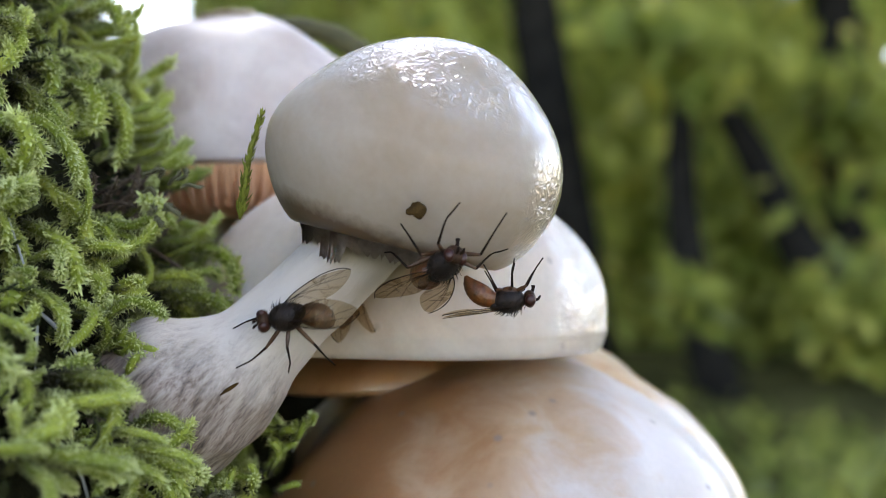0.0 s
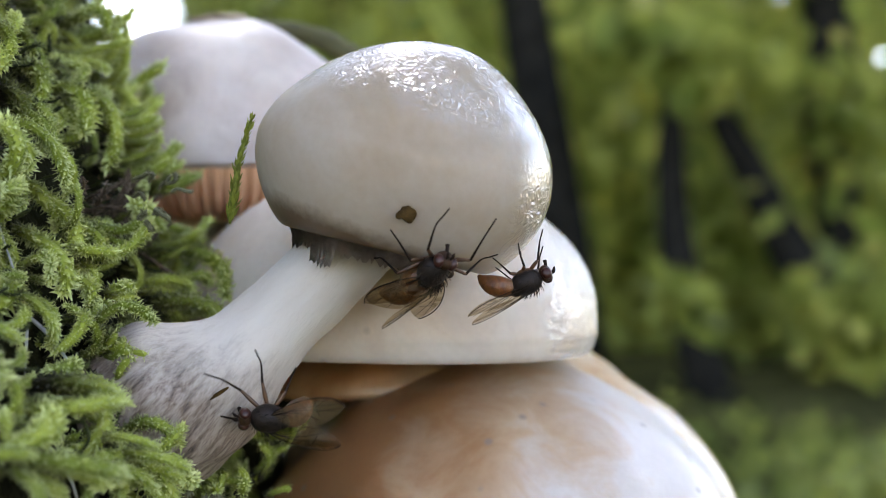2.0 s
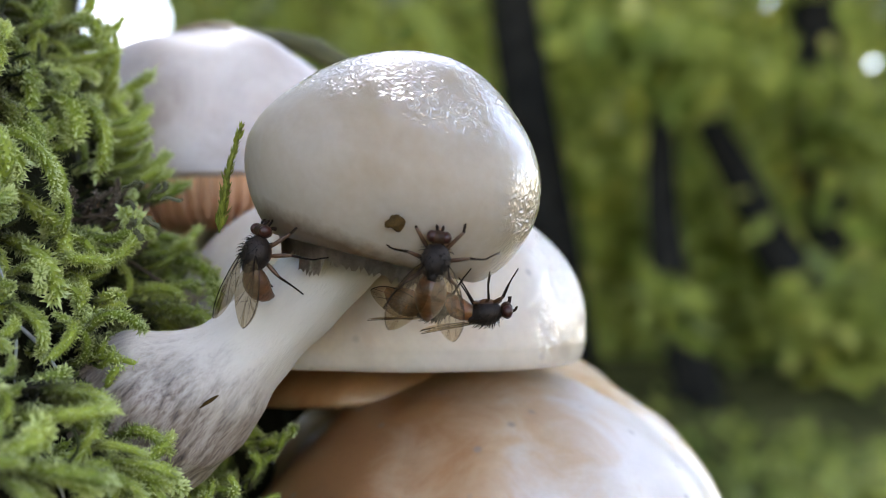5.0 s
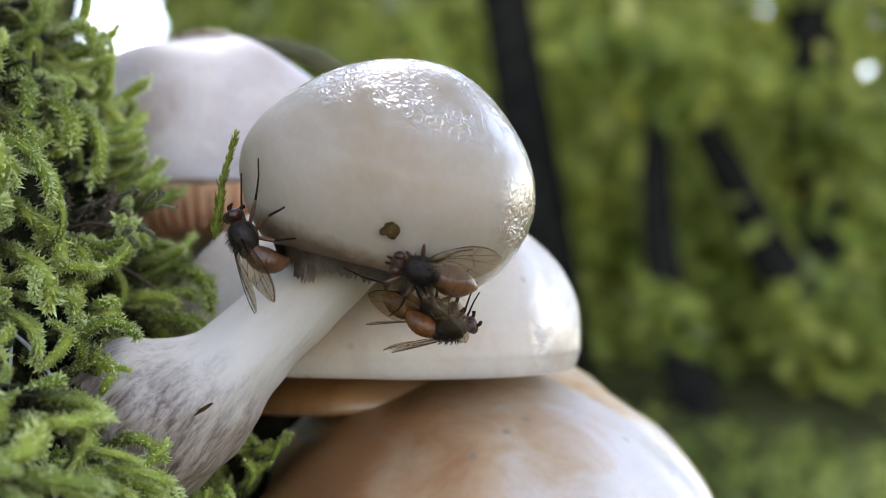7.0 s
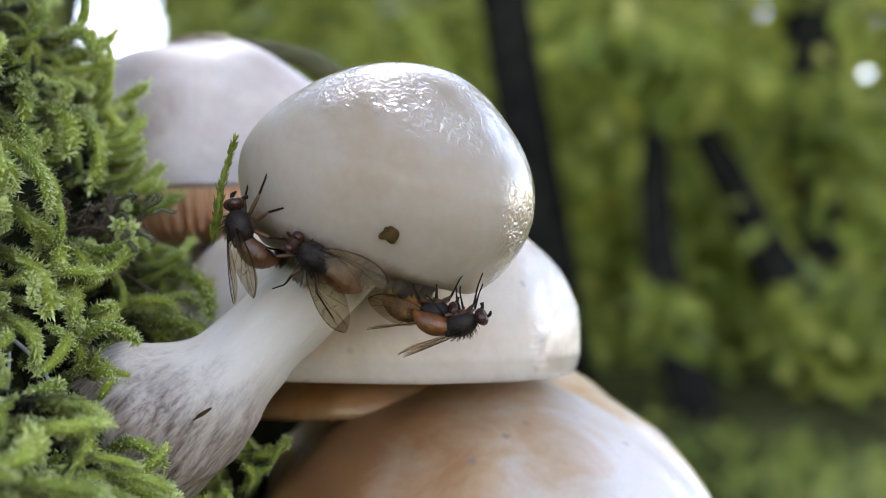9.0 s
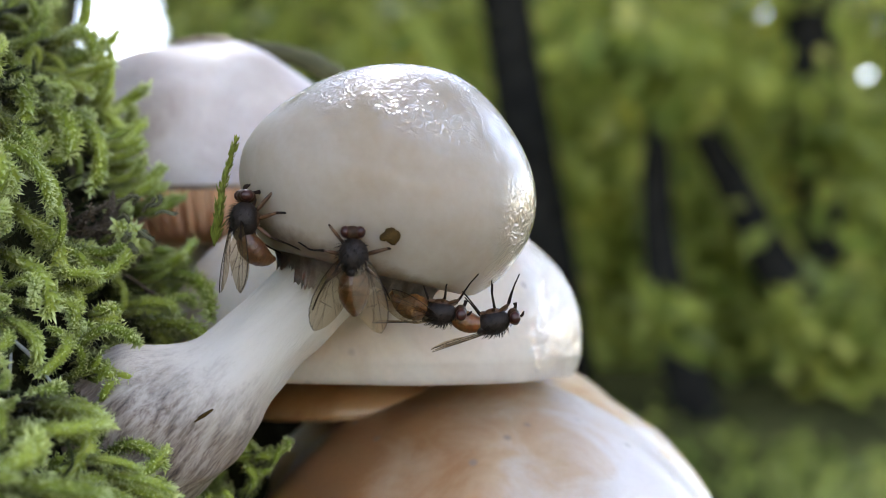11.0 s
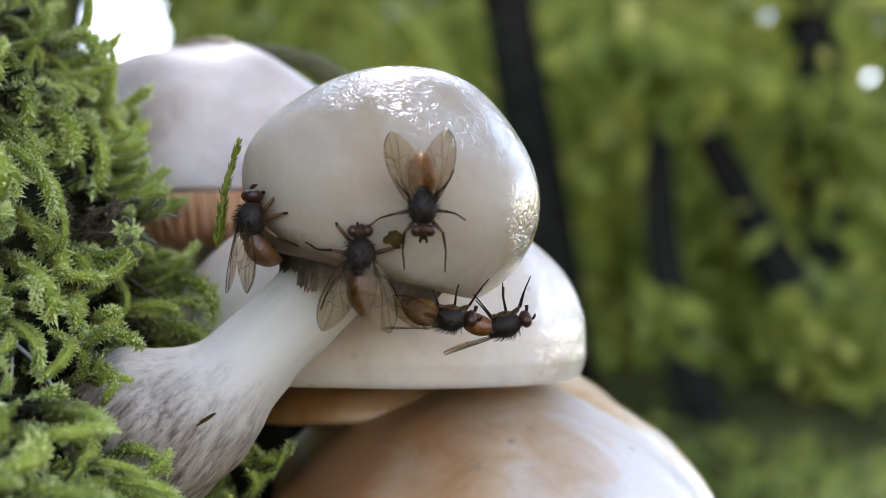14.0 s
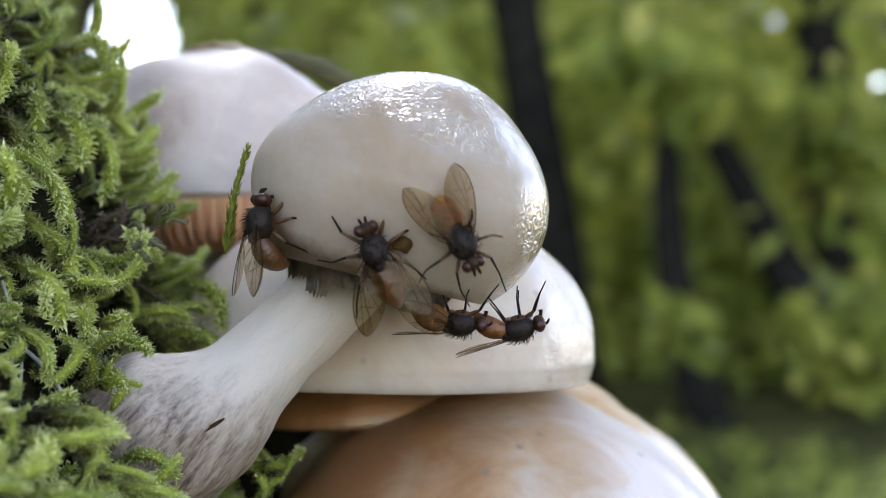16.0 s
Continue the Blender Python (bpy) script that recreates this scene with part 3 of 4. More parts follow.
def moss_cushions(count, seed):
    """Pillows of moss: in each one the shoots fan out from one spot and arch over the same way."""
    rng = random.Random(seed)
    kinds = [shoot_shape(rng, rng.uniform(7, 12.5), rng.uniform(0.95, 1.4), rng.uniform(0.6, 3.0), 340) for _ in range(16)]
    spots, grown = [], []
    for _ in range(9000):
        phi, z = rng.uniform(-24, 32), rng.uniform(-27, 27)
        if dark_hollow(phi, z):
            continue
        p, out = surface(phi, z)
        if all((p - q).length > 5.1 for q, *_ in spots):
            spots.append((p, out, phi, z))
        if len(spots) == count:
            break
    for p, out, phi, z in spots:
        flow = noise.noise_vector(Vector((phi * 0.09, z * 0.09, 8.3)))
        droop = Vector((0.75 + 0.9 * flow.x, -0.2 + 0.6 * flow.y, -0.55 + 1.3 * flow.z))
        high = rng.uniform(0.62, 1.1)
        for _ in range(rng.randint(5, 7)):
            way = out + 0.75 * droop + Vector([rng.gauss(0, 0.42) for _ in range(3)])
            side = droop + Vector([rng.gauss(0, 0.5) for _ in range(3)])
            spot = p - out * 1.5 + Vector([rng.gauss(0, 0.75) for _ in range(3)])
            grown.append((kinds[rng.randrange(16)], turned(way, side, high * rng.uniform(0.75, 1.15)), spot))
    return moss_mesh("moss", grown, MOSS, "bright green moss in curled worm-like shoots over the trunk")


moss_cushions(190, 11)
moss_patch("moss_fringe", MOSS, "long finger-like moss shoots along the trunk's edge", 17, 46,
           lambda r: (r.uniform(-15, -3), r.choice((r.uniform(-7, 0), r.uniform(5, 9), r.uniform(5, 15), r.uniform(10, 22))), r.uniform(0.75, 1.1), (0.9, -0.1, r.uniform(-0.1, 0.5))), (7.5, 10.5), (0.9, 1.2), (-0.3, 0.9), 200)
moss_patch("moss_undergrowth", MOSS_DARK, "low olive moss in the trunk's hollows, darkened for the shade between shoots", 12, 650,
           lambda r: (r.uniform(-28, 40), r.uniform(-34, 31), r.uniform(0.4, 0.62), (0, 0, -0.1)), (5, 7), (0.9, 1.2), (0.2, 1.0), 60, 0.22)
moss_patch("withered_moss", MOSS_DRY, "withered dark brown moss tuft between green shoots", 13, 30,
           lambda r: (r.gauss(0, 3), r.gauss(2.2, 1.4), r.uniform(0.95, 1.3), (0.5, -0.6, -0.1)), (4.5, 7), (0.5, 0.75), (0.5, 2.2), 70, 0.18)


# ---- the forest behind ----
def leaf_cloud(centres, rng, per, radius, size, flat=0.6, gap=None, origin=(0, 0, 0)):
    """Kite-shaped leaves strewn round each centre (metres)."""
    vs, fs, base = [], [], 0
    for c in centres:
        for _ in range(per):
            p = np.array(c) + np.array([rng.gauss(0, radius), rng.gauss(0, radius), rng.gauss(0, radius * flat)])
            if gap and gap(*(p + np.array(origin))):
                continue
            a, t = rng.uniform(0, 6.283), rng.gauss(0, 0.5)
            d = np.array([math.cos(a), math.sin(a), math.sin(t * 2)])
            w = np.array([-math.sin(a), math.cos(a), rng.gauss(0, 0.9)])
            s = size * rng.uniform(0.6, 1.3)
            vs += [p - d * s * 0.5, p + w * s * 0.28, p + d * s * 0.5, p - w * s * 0.28]
            fs.append((base, base + 1, base + 2, base + 3))
            base += 4
    return vs, fs


def tree(x, y, foot, lean, height, girth, centres, seed, label, per=75, radius=0.24, size=0.1, limbs=(), hung=()):
    rng = random.Random(seed)
    ob = thing("tree", Matrix.Translation((x, y, foot)), label, "tree", "trees of the forest")
    rows = [(lean[0] * height * f + 0.03 * math.sin(f * 5 + seed), lean[1] * height * f, height * f, girth * (1.15 - 0.75 * f)) for f in np.linspace(0, 1, 9)]
    bm = tube(bmesh.new(), [np.array(r) * 1000 for r in rows], 12, 0.15, 0.006, seed)
    for f, to in limbs:
        a = np.array(rows[int(f * 8)])
        b = np.array([*to, girth * 0.3])
        mid = (a + b) / 2 + np.array([0, 0, 0.06, 0])
        a[3] = girth * 0.6
        tube(bm, [q * 1000 for q in spline([a, mid, b], 5)], 8, 0.1, 0.01, seed)
    part("trunk", bm, BARK, ob)
    vs, fs = leaf_cloud([(c[0] - x, c[1] - y, c[2] - foot) for c in centres], rng, per, radius, size, 0.6, in_gap, (x, y, foot))
    more, faces = leaf_cloud([(c[0] - x, c[1] - y, c[2] - foot) for c in hung], rng, 40, 0.05, 0.08)
    fs += [tuple(k + len(vs) for k in f) for f in faces]
    part_mesh("crown", arrays("crown", vs + more, fs), LEAF, ob, "green and yellowing leaves", smooth=False)
    return ob


GAPS = [(-0.222, 0.185, 0.036), (-0.126, 0.181, 0.006), (-0.09, 0.168, 0.005), (0.003, 0.171, 0.005), (0.056, 0.174, 0.004), (0.333, 0.05, 0.007), (0.335, 0.15, 0.006)]


def in_gap(x, y, z):
    """Holes in the leaves through which the sky shows."""
    if y < 0.5:
        return False
    u, v = x / y, (z - HEIGHT) / y
    return any(((u - a) ** 2 + (v - b) ** 2) < r * r for a, b, r in GAPS)


def opening(x, y, z):
    """Wide gaps cut in the unseen leaves to let light in: overhead, far right and behind the viewer."""
    d = Vector((x, y, z - HEIGHT)).normalized()
    return d.dot(Vector((-0.05, 0.57, 0.82)).normalized()) > 0.97 or d.dot(Vector((0.72, 0.65, 0.24)).normalized()) > 0.95 or d.dot(Vector((0.35, -0.75, 0.55)).normalized()) > 0.8


def forest():
    rng = random.Random(21)

    stems = [(0.385, 3.45, (-0.15, 0), 4.5, 0.072, 1), (0.675, 3.15, (-0.13, 0), 0.96, 0.06, 2), (1.3, 3.5, (-0.66, 0), 0.99, 0.08, 3), (1.2, 3.9, (-0.01, 0), 5.5, 0.075, 4),
             (-0.9, 6.5, (0.03, 0), 5.0, 0.05, 5), (0.1, 7.5, (0.04, 0), 5.5, 0.06, 6), (1.5, 8.0, (0.02, 0), 5.5, 0.07, 7), (2.6, 7.0, (-0.05, 0), 5.5, 0.08, 8), (-2.3, 7.5, (0.02, 0), 5.5, 0.08, 9), (-1.5, 5.6, (0.05, 0), 5.0, 0.04, 10), (-0.35, 5.4, (-0.04, 0), 5.0, 0.04, 11)]
    boughs = {1: [(0.175, 0.15), (0.2, 0.13), (0.15, 0.165), (0.19, -0.035)], 2: [(0.225, 0.13), (0.21, 0.155), (0.25, 0.14), (0.28, -0.035), (0.3, -0.05), (0.325, -0.045), (0.31, -0.075), (0.33, -0.08), (0.345, -0.06)], 3: [(0.31, 0.1), (0.3, 0.125), (0.32, 0.085)]}
    for i, (x, y, lean, h, girth, seed) in enumerate(stems):
        centres = []
        while len(centres) < 34:
            c = (x + rng.uniform(-1.1, 1.1), y + rng.uniform(0.5, 2.6) - (1.4 if i > 3 and rng.random() < 0.3 else 0), rng.uniform(0.1, 2.1) if rng.random() < 0.6 else rng.uniform(0.1, 1.2))
            if not in_gap(*c):
                centres.append(c)
        tree(x, y, -0.05, lean, h, girth, centres, seed, "dark wet forest tree with green and yellowing leaves",
             hung=[(u * (y - 0.3), y - 0.3, HEIGHT + v * (y - 0.3)) for u, v in boughs.get(i, ())])
    vs, fs = [], []
    centres = []
    while len(centres) < 900:
        a, r = rng.uniform(0, 6.283), rng.uniform(11, 16)
        c = (r * math.sin(a), r * math.cos(a), rng.uniform(0, 1) ** 1.4 * (7.5 if math.cos(a) > 0.2 else 1.6))
        if c[1] > 0 and in_gap(*c):
            continue
        centres.append(c)
    # mostly unseen leaves at both sides, added to block sky from the caps' reflections
    thick = [(rng.uniform(-1.3, -0.15), rng.uniform(9, 13), rng.uniform(0.2, 9)) for _ in range(330)] + [(rng.uniform(0.35, 1.7), rng.uniform(9, 13), rng.uniform(0.2, 9)) for _ in range(330)]
    centres += [(r * math.sin(a), r * math.cos(a), z) for a, r, z in thick]
    centres += [(r * math.sin(a), r * math.cos(a), z) for a, r, z in [(rng.uniform(-0.4, 0.42), rng.uniform(10, 14), rng.uniform(0.3, 4.2)) for _ in range(480)]]
    vs, fs = leaf_cloud(centres, rng, 30, 0.5, 0.28, 0.6, lambda x, y, z: in_gap(x, y, z) or opening(x, y, z))
    tagged(part_mesh("far_woods", arrays("far_woods", vs, fs), LEAF_FAR, None, smooth=False), "distant green woodland with pale gaps of sky, and unseen leaves screening skylight", "woodland", kind="stuff")

    # unseen leaves added overhead to screen skylight, open only at the light gaps
    light_screen = []
    while len(light_screen) < 900:
        a, e, r = rng.uniform(0, 6.283), math.asin(rng.uniform(0.66, 1)), rng.uniform(9, 12)
        light_screen.append((r * math.sin(a) * math.cos(e), r * math.cos(a) * math.cos(e), r * math.sin(e)))
    tagged(part_mesh("canopy", arrays("canopy", *leaf_cloud(light_screen, rng, 42, 0.6, 0.26, 0.5, lambda x, y, z: in_gap(x, y, z) or opening(x, y, z))), LEAF_FAR, None, smooth=False), "unseen leaf canopy added overhead to screen the skylight, with gaps", "canopy", kind="stuff")
    low = [(rng.uniform(-3.2, 3.6), rng.uniform(4.6, 10), rng.uniform(0.02, 0.9)) for _ in range(460)]
    low += [(rng.uniform(-1.6, 1.9), rng.uniform(3.9, 5.0), rng.uniform(0.0, 0.1)) for _ in range(110)]
    tagged(part_mesh("undergrowth", arrays("undergrowth", *leaf_cloud(low, rng, 80, 0.22, 0.06)), LEAF_LOW, None, smooth=False), "low green undergrowth on the forest floor", "undergrowth", kind="stuff")
    herbs = [(rng.uniform(-1.2, 1.5), rng.uniform(1.9, 3.8), 0.03) for _ in range(420)]
    tagged(part_mesh("herbs", arrays("herbs", *leaf_cloud(herbs, rng, 40, 0.07, 0.035, 0.45)), LEAF, None, smooth=False), "short green herbs spread over the forest floor", "herbs", kind="stuff")

    spray = [(x * y, y, HEIGHT + z * y) for x, y, z in [(rng.uniform(-0.05, 0.36), rng.uniform(3.9, 8), rng.uniform(-0.15, 0.19)) for _ in range(210)]]
    # sunlit sprays
    spray += [(u * y + rng.gauss(0, 0.035), y, HEIGHT + v * y + rng.gauss(0, 0.05)) for u, v, y in
              ((0.25, 0.153, 4), (0.274, 0.058, 3.9), (0.235, -0.082, 3.9), (0.127, 0.042, 4.4), (0.282, -0.12, 3.9), (0.11, 0.15, 5), (0.215, -0.02, 5), (0.3, 0.0, 5)) for _ in range(5)]
    tagged(part_mesh("yellow_leaves", arrays("yellow_leaves", *leaf_cloud(spray, rng, 5, 0.035, 0.06)), LEAF_YELLOW, None, smooth=False), "scattered yellowing leaves among the green ones", "leaves", kind="stuff")


forest()


# ---- flies ----
def leg_rows(side, hip, knee, ankle, foot):
    f = lambda p: (p[0], p[1] * side, p[2])
    return spline([(*f(hip), 0.14), (*f([(a + b) / 2 for a, b in zip(hip, knee)]), 0.16), (*f(knee), 0.1)], 3), \
        spline([(*f(knee), 0.1), (*f(ankle), 0.062), (*f([(a + b) / 2 for a, b in zip(ankle, foot)]), 0.06), (*f(foot), 0.05)], 3)


LEGS = {  # hip, knee, ankle and foot in millimetres, forward x, outward y, up z
    "stand": [((0.7, 0.45, -0.7), (2.0, 1.5, -0.2), (3.3, 1.7, -1.2), (4.9, 1.6, -1.7)),
              ((0.1, 0.55, -0.8), (0.5, 2.2, -0.1), (0.6, 3.3, -1.4), (1.2, 4.3, -1.8)),
              ((-0.5, 0.5, -0.8), (-1.5, 1.7, -0.1), (-2.4, 2.3, -1.4), (-3.3, 2.7, -1.8))],
    "tall": [((0.7, 0.45, -0.7), (1.8, 1.2, -1.3), (3.0, 1.5, -2.0), (4.2, 1.5, -2.6)),
             ((0.1, 0.55, -0.8), (0.5, 1.9, -1.4), (0.6, 2.6, -2.6), (1.0, 3.0, -3.6)),
             ((-0.5, 0.5, -0.8), (-1.3, 1.5, -1.6), (-1.8, 1.9, -3.0), (-2.2, 2.1, -4.0))],
    "reach": [((0.7, 0.45, -0.7), (1.5, 1.0, -1.0), (2.2, 1.3, -2.2), (2.9, 1.4, -3.1)),
              ((0.1, 0.55, -0.8), (0.4, 1.4, -1.2), (0.5, 1.6, -2.5), (0.8, 1.7, -3.6)),
              ((-0.5, 0.5, -0.8), (-1.1, 1.3, -1.0), (-1.7, 1.5, -2.4), (-2.2, 1.6, -3.4))],
}


def wing_outline(length, width):
    """Half outlines of a fly's wing from hinge to tip: leading edge, then trailing edge."""
    lead = [(0, 0), (0.12, 0.16), (0.35, 0.3), (0.62, 0.36), (0.84, 0.27), (0.96, 0.1), (1, -0.03)]
    trail = [(0.93, -0.24), (0.75, -0.46), (0.52, -0.58), (0.3, -0.5), (0.13, -0.28), (0.04, -0.1)]
    return [(length * x, width * y) for x, y in lead + trail]


def wing_pose(side, spread, lift, roll):
    """How a wing is hinged on the thorax, in the fly's space."""
    return Matrix.Translation(Vector((-0.1, 0.75 * side, 0.55)) * MM) @ pose(0, 0, 0, 0, 0, 180 - side * spread) @ pose(0, 0, 0, 0, -lift, 0) @ pose(0, 0, 0, roll * side, 0, 0)


WINGS = {}  # of each fly: its wings and how they rest


def wing(parent, side, spread, lift, roll, length=5.1, width=2.35):
    """A wing hinged on the thorax, trailing back at an angle of spread degrees."""
    pts = [tuple(p) for p in spline(wing_outline(length, width), 3)]
    bm = bmesh.new()
    ring = [bm.verts.new(Vector((x, -side * y, 0.10 * math.sin(x * 1.2))) * MM) for x, y in pts]
    hub = bm.verts.new(Vector((length * 0.5, side * width * 0.08, 0.12)) * MM)
    for a, b in zip(ring, ring[1:] + ring[:1]):
        if (a.co - b.co).length > 1e-7:
            bm.faces.new((a, b, hub))
    bmesh.ops.solidify(bm, geom=bm.faces[:], thickness=0.00002)
    w = part("wing", bm, WING, parent)
    w.matrix_local = wing_pose(side, spread, lift, roll)
    vb = bmesh.new()
    edge = spline([(x, -side * y, 0.06, 0.035) for x, y in wing_outline(length, width)[:7]], 2)
    tube(vb, edge, 4)
    for end in ((0.97, 0.06), (0.93, -0.2), (0.72, -0.46), (0.45, -0.55)):
        tube(vb, spline([(0.1, 0, 0.07, 0.028), (length * end[0] * 0.5, -side * width * (end[1] * 0.3 + 0.1), 0.1, 0.02), (length * end[0], -side * width * end[1], 0.06, 0.013)], 3), 3)
    tube(vb, spline([(length * 0.62, -side * width * 0.12, 0.1, 0.02), (length * 0.64, side * width * 0.25, 0.1, 0.02)], 2), 3)
    part("vein", vb, SHIN, w)
    return w


def fly(label, belly, stance, spreads, size=1.0, lifts=(4, 4), rolls=(12, 12), curl=10, plump=1.0, legs=1.0):
    """A small fly, about 6 mm long: forward x, back z."""
    ob = thing("fly", Matrix.Translation(MID), label, "fly", "flies on the mushroom")
    holder = ob
    part("underside", ball(bmesh.new(), (0.05, 0, -0.42), (0.98, 0.86, 0.66), 18, 12), THIGH, holder, "amber-brown flanks and underside")
    part("thorax", ball(ball(bmesh.new(), (0, 0, 0), (1.3, 1.02, 1.0), 24, 16), (-1.0, 0, 0.35), (0.5, 0.55, 0.4), 14, 10), THORAX, holder)
    ab = bmesh.new()
    rows, x, z, step = [], -0.75, -0.05, 0.56
    for k, r in enumerate((0.45, 0.86, 1.04, 1.06, 0.92, 0.62, 0.16)):
        rows.append((x, 0, z, r * (plump if k else 1)))
        a = radians(8 + curl * (k + 0.5) / 6 * 1.6)  # the abdomen curls under, segment by segment
        x, z = x - step * math.cos(a), z - step * math.sin(a)
    path = spline(rows, 5)
    for i, r in enumerate(path):
        r[3] *= 1 + 0.025 * math.cos(i * 2.2)
    tube(ab, path, 20)
    part("abdomen", ab, belly, holder)
    head = part("head", ball(ball(bmesh.new(), (1.62, 0, -0.05), (0.5, 0.72, 0.66), 20, 14), (1.2, 0, 0), (0.4, 0.35, 0.35), 10, 8), HEADM, holder)
    for s in (1, -1):
        part("eye", ball(bmesh.new(), (1.66, 0.5 * s, 0.12), (0.42, 0.36, 0.5), 16, 12), EYE, head, "dark red compound eye")
        ant = tube(bmesh.new(), spline([(2.02, 0.14 * s, 0.1, 0.08), (2.28, 0.2 * s, 0.02, 0.11), (2.42, 0.22 * s, -0.16, 0.08), (2.5, 0.22 * s, -0.2, 0.02)], 3), 7)
        part("antenna", ant, SHIN, head)
    part("mouth", tube(bmesh.new(), spline([(1.8, 0, -0.5, 0.16), (1.95, 0, -0.8, 0.13), (1.98, 0, -1.05, 0.17)], 3), 8), SHIN, head)
    rng, br = random.Random(3), bmesh.new()
    for _ in range(95):
        a, e = rng.uniform(0, 6.283), rng.uniform(0.15, 1.3)
        d = Vector((math.cos(a) * math.cos(e), math.sin(a) * math.cos(e), math.sin(e)))
        p = Vector((d.x * 1.3, d.y * 1.02, d.z * 1.0))
        q = p + (d + Vector((-0.8, 0, 0.1))).normalized() * rng.uniform(0.22, 0.55)
        tube(br, [np.array((*p, 0.028)), np.array((*((p + q) / 2 + d * 0.05), 0.02)), np.array((*q, 0.006))], 3, cap=False)
    for k in range(26):
        a = k * 2.4
        c = Vector(path[8 + k % 14][:3])
        p = c + Vector((0, math.cos(a) * 0.85 * plump, abs(math.sin(a)) * 0.8 * plump))
        tube(br, [np.array((*p, 0.022)), np.array((*(p + Vector((-0.4, 0.15 * math.cos(a), 0.12))), 0.006))], 3, cap=False)
    part("bristles", br, BRISTLE, holder)
    for (hip, knee, ankle, foot) in LEGS[stance]:
        for s in (1, -1):
            k = legs + 0.12 * math.sin(hip[0] * 7 + s + size * 9)
            up, low = leg_rows(s, hip, [c * k for c in knee], [c * k for c in ankle], [c * k for c in foot])
            leg = part("leg", tube(bmesh.new(), low, 6), SHIN, holder)
            part("thigh", tube(bmesh.new(), up, 7), THIGH, leg, "amber upper leg")
    for s, sp, li, ro in zip((1, -1), spreads, lifts, rolls):
        WINGS.setdefault(ob.name, []).append((wing(holder, s, sp, li, ro), s, sp, li, ro))
    ob.scale = (size,) * 3
    return ob


def sits(x, y, z, forward, up):
    """A fly's pose: millimetres, the way its head points and the way its back faces."""
    return Matrix.Translation(at(x, y, z)) @ frame_of(forward, up)


walker = fly("dark fly with russet abdomen and smoky wings, wandering up the stem", RUSSET, "tall", (9, 15), 1.04, curl=55, plump=0.84)
feeder = fly("dark bristly fly with brown abdomen feeding under the rim", UMBER, "stand", (22, 12), 1.05, rolls=(8, 8), legs=1.0)
hanger = fly("amber-bellied fly hanging upside down under the cap", AMBER, "reach", (3, 7), 0.95, rolls=(4, 4), curl=40, plump=0.78, legs=0.85)
lodger = fly("tawny-bellied fly with one raised wing hanging close behind another one", TAWNY, "reach", (6, 5), 0.95, lifts=(-20, 4), rolls=(62, 4), curl=18, plump=1.0, legs=0.85)
visitor = fly("orange-bellied fly with black head and thorax that alights on the cap", ORANGE, "stand", (13, 15), 1.0, plump=0.95, legs=0.8)


# ---- small things ----
def sprig(rows, leaves, seed, mat, label, size=1.3):
    """A loose moss sprig along rows of millimetres."""
    rng = random.Random(seed)
    ob = thing("moss_sprig", Matrix.Translation(MID), label, "moss sprig")
    path = spline(rows, 8)
    part("stalk", tube(bmesh.new(), path, 6), mat, ob)
    vs, fs = [], []
    for j in range(leaves):
        f = (j + 0.5) / leaves
        i = min(int(f * (len(path) - 1)), len(path) - 2)
        p, t = path[i][:3], path[i + 1][:3] - path[i][:3]
        t = t / np.linalg.norm(t)
        u = np.cross(t, [0.3, 1, 0])
        u /= np.linalg.norm(u)
        w = np.cross(t, u)
        a = j * 2.4 + rng.uniform(-0.3, 0.3)
        o, e = u * math.cos(a) + w * math.sin(a), -u * math.sin(a) + w * math.cos(a)
        s = size * rng.uniform(0.75, 1.2) * (1.1 - 0.4 * f)
        sp = rng.uniform(0.2, 0.55)
        d = t * math.cos(sp) + o * math.sin(sp)
        b = len(vs)
        vs += [p, p + d * s * 0.5 + e * s * 0.18, p + d * s * 0.55 + o * s * 0.1, p + d * s * 0.5 - e * s * 0.18, p + d * s]
        fs += [(b, b + 1, b + 4, b + 2), (b, b + 2, b + 4, b + 3)]
    tagged(part_mesh("leaves", arrays("leaves", np.array(vs) * MM, fs), mat, ob, smooth=False), kind="stuff")
    return ob


sprig([(-15.2, -3, 2.2, 0.08), (-14.9, -3.4, 3.9, 0.16), (-14.4, -3.4, 7.0, 0.2), (-13.5, -3.2, 10.2, 0.12)], 110, 4, MOSS_SPRIG, "single green moss sprig leaning on the cap's edge", 1.15)


def tuft(spots, length, thick, mat, label, seed):
    """A little tuft of moss shoots; spots are rows of x, y, z and the way it grows, millimetres."""
    rng = random.Random(seed)
    grown = []
    for x, y, z, way in spots:
        for _ in range(5):
            kind = shoot_shape(rng, rng.uniform(*length), rng.uniform(*thick), rng.uniform(0.2, 1.6), 70)
            m = turned(Vector(way) + Vector([rng.gauss(0, 0.35) for _ in range(3)]), [rng.gauss(0, 1) for _ in range(3)])
            grown.append((kind, m, [c + rng.gauss(0, 0.7) for c in (x, y, z)]))
    return moss_mesh("moss_tuft", grown, mat, label)


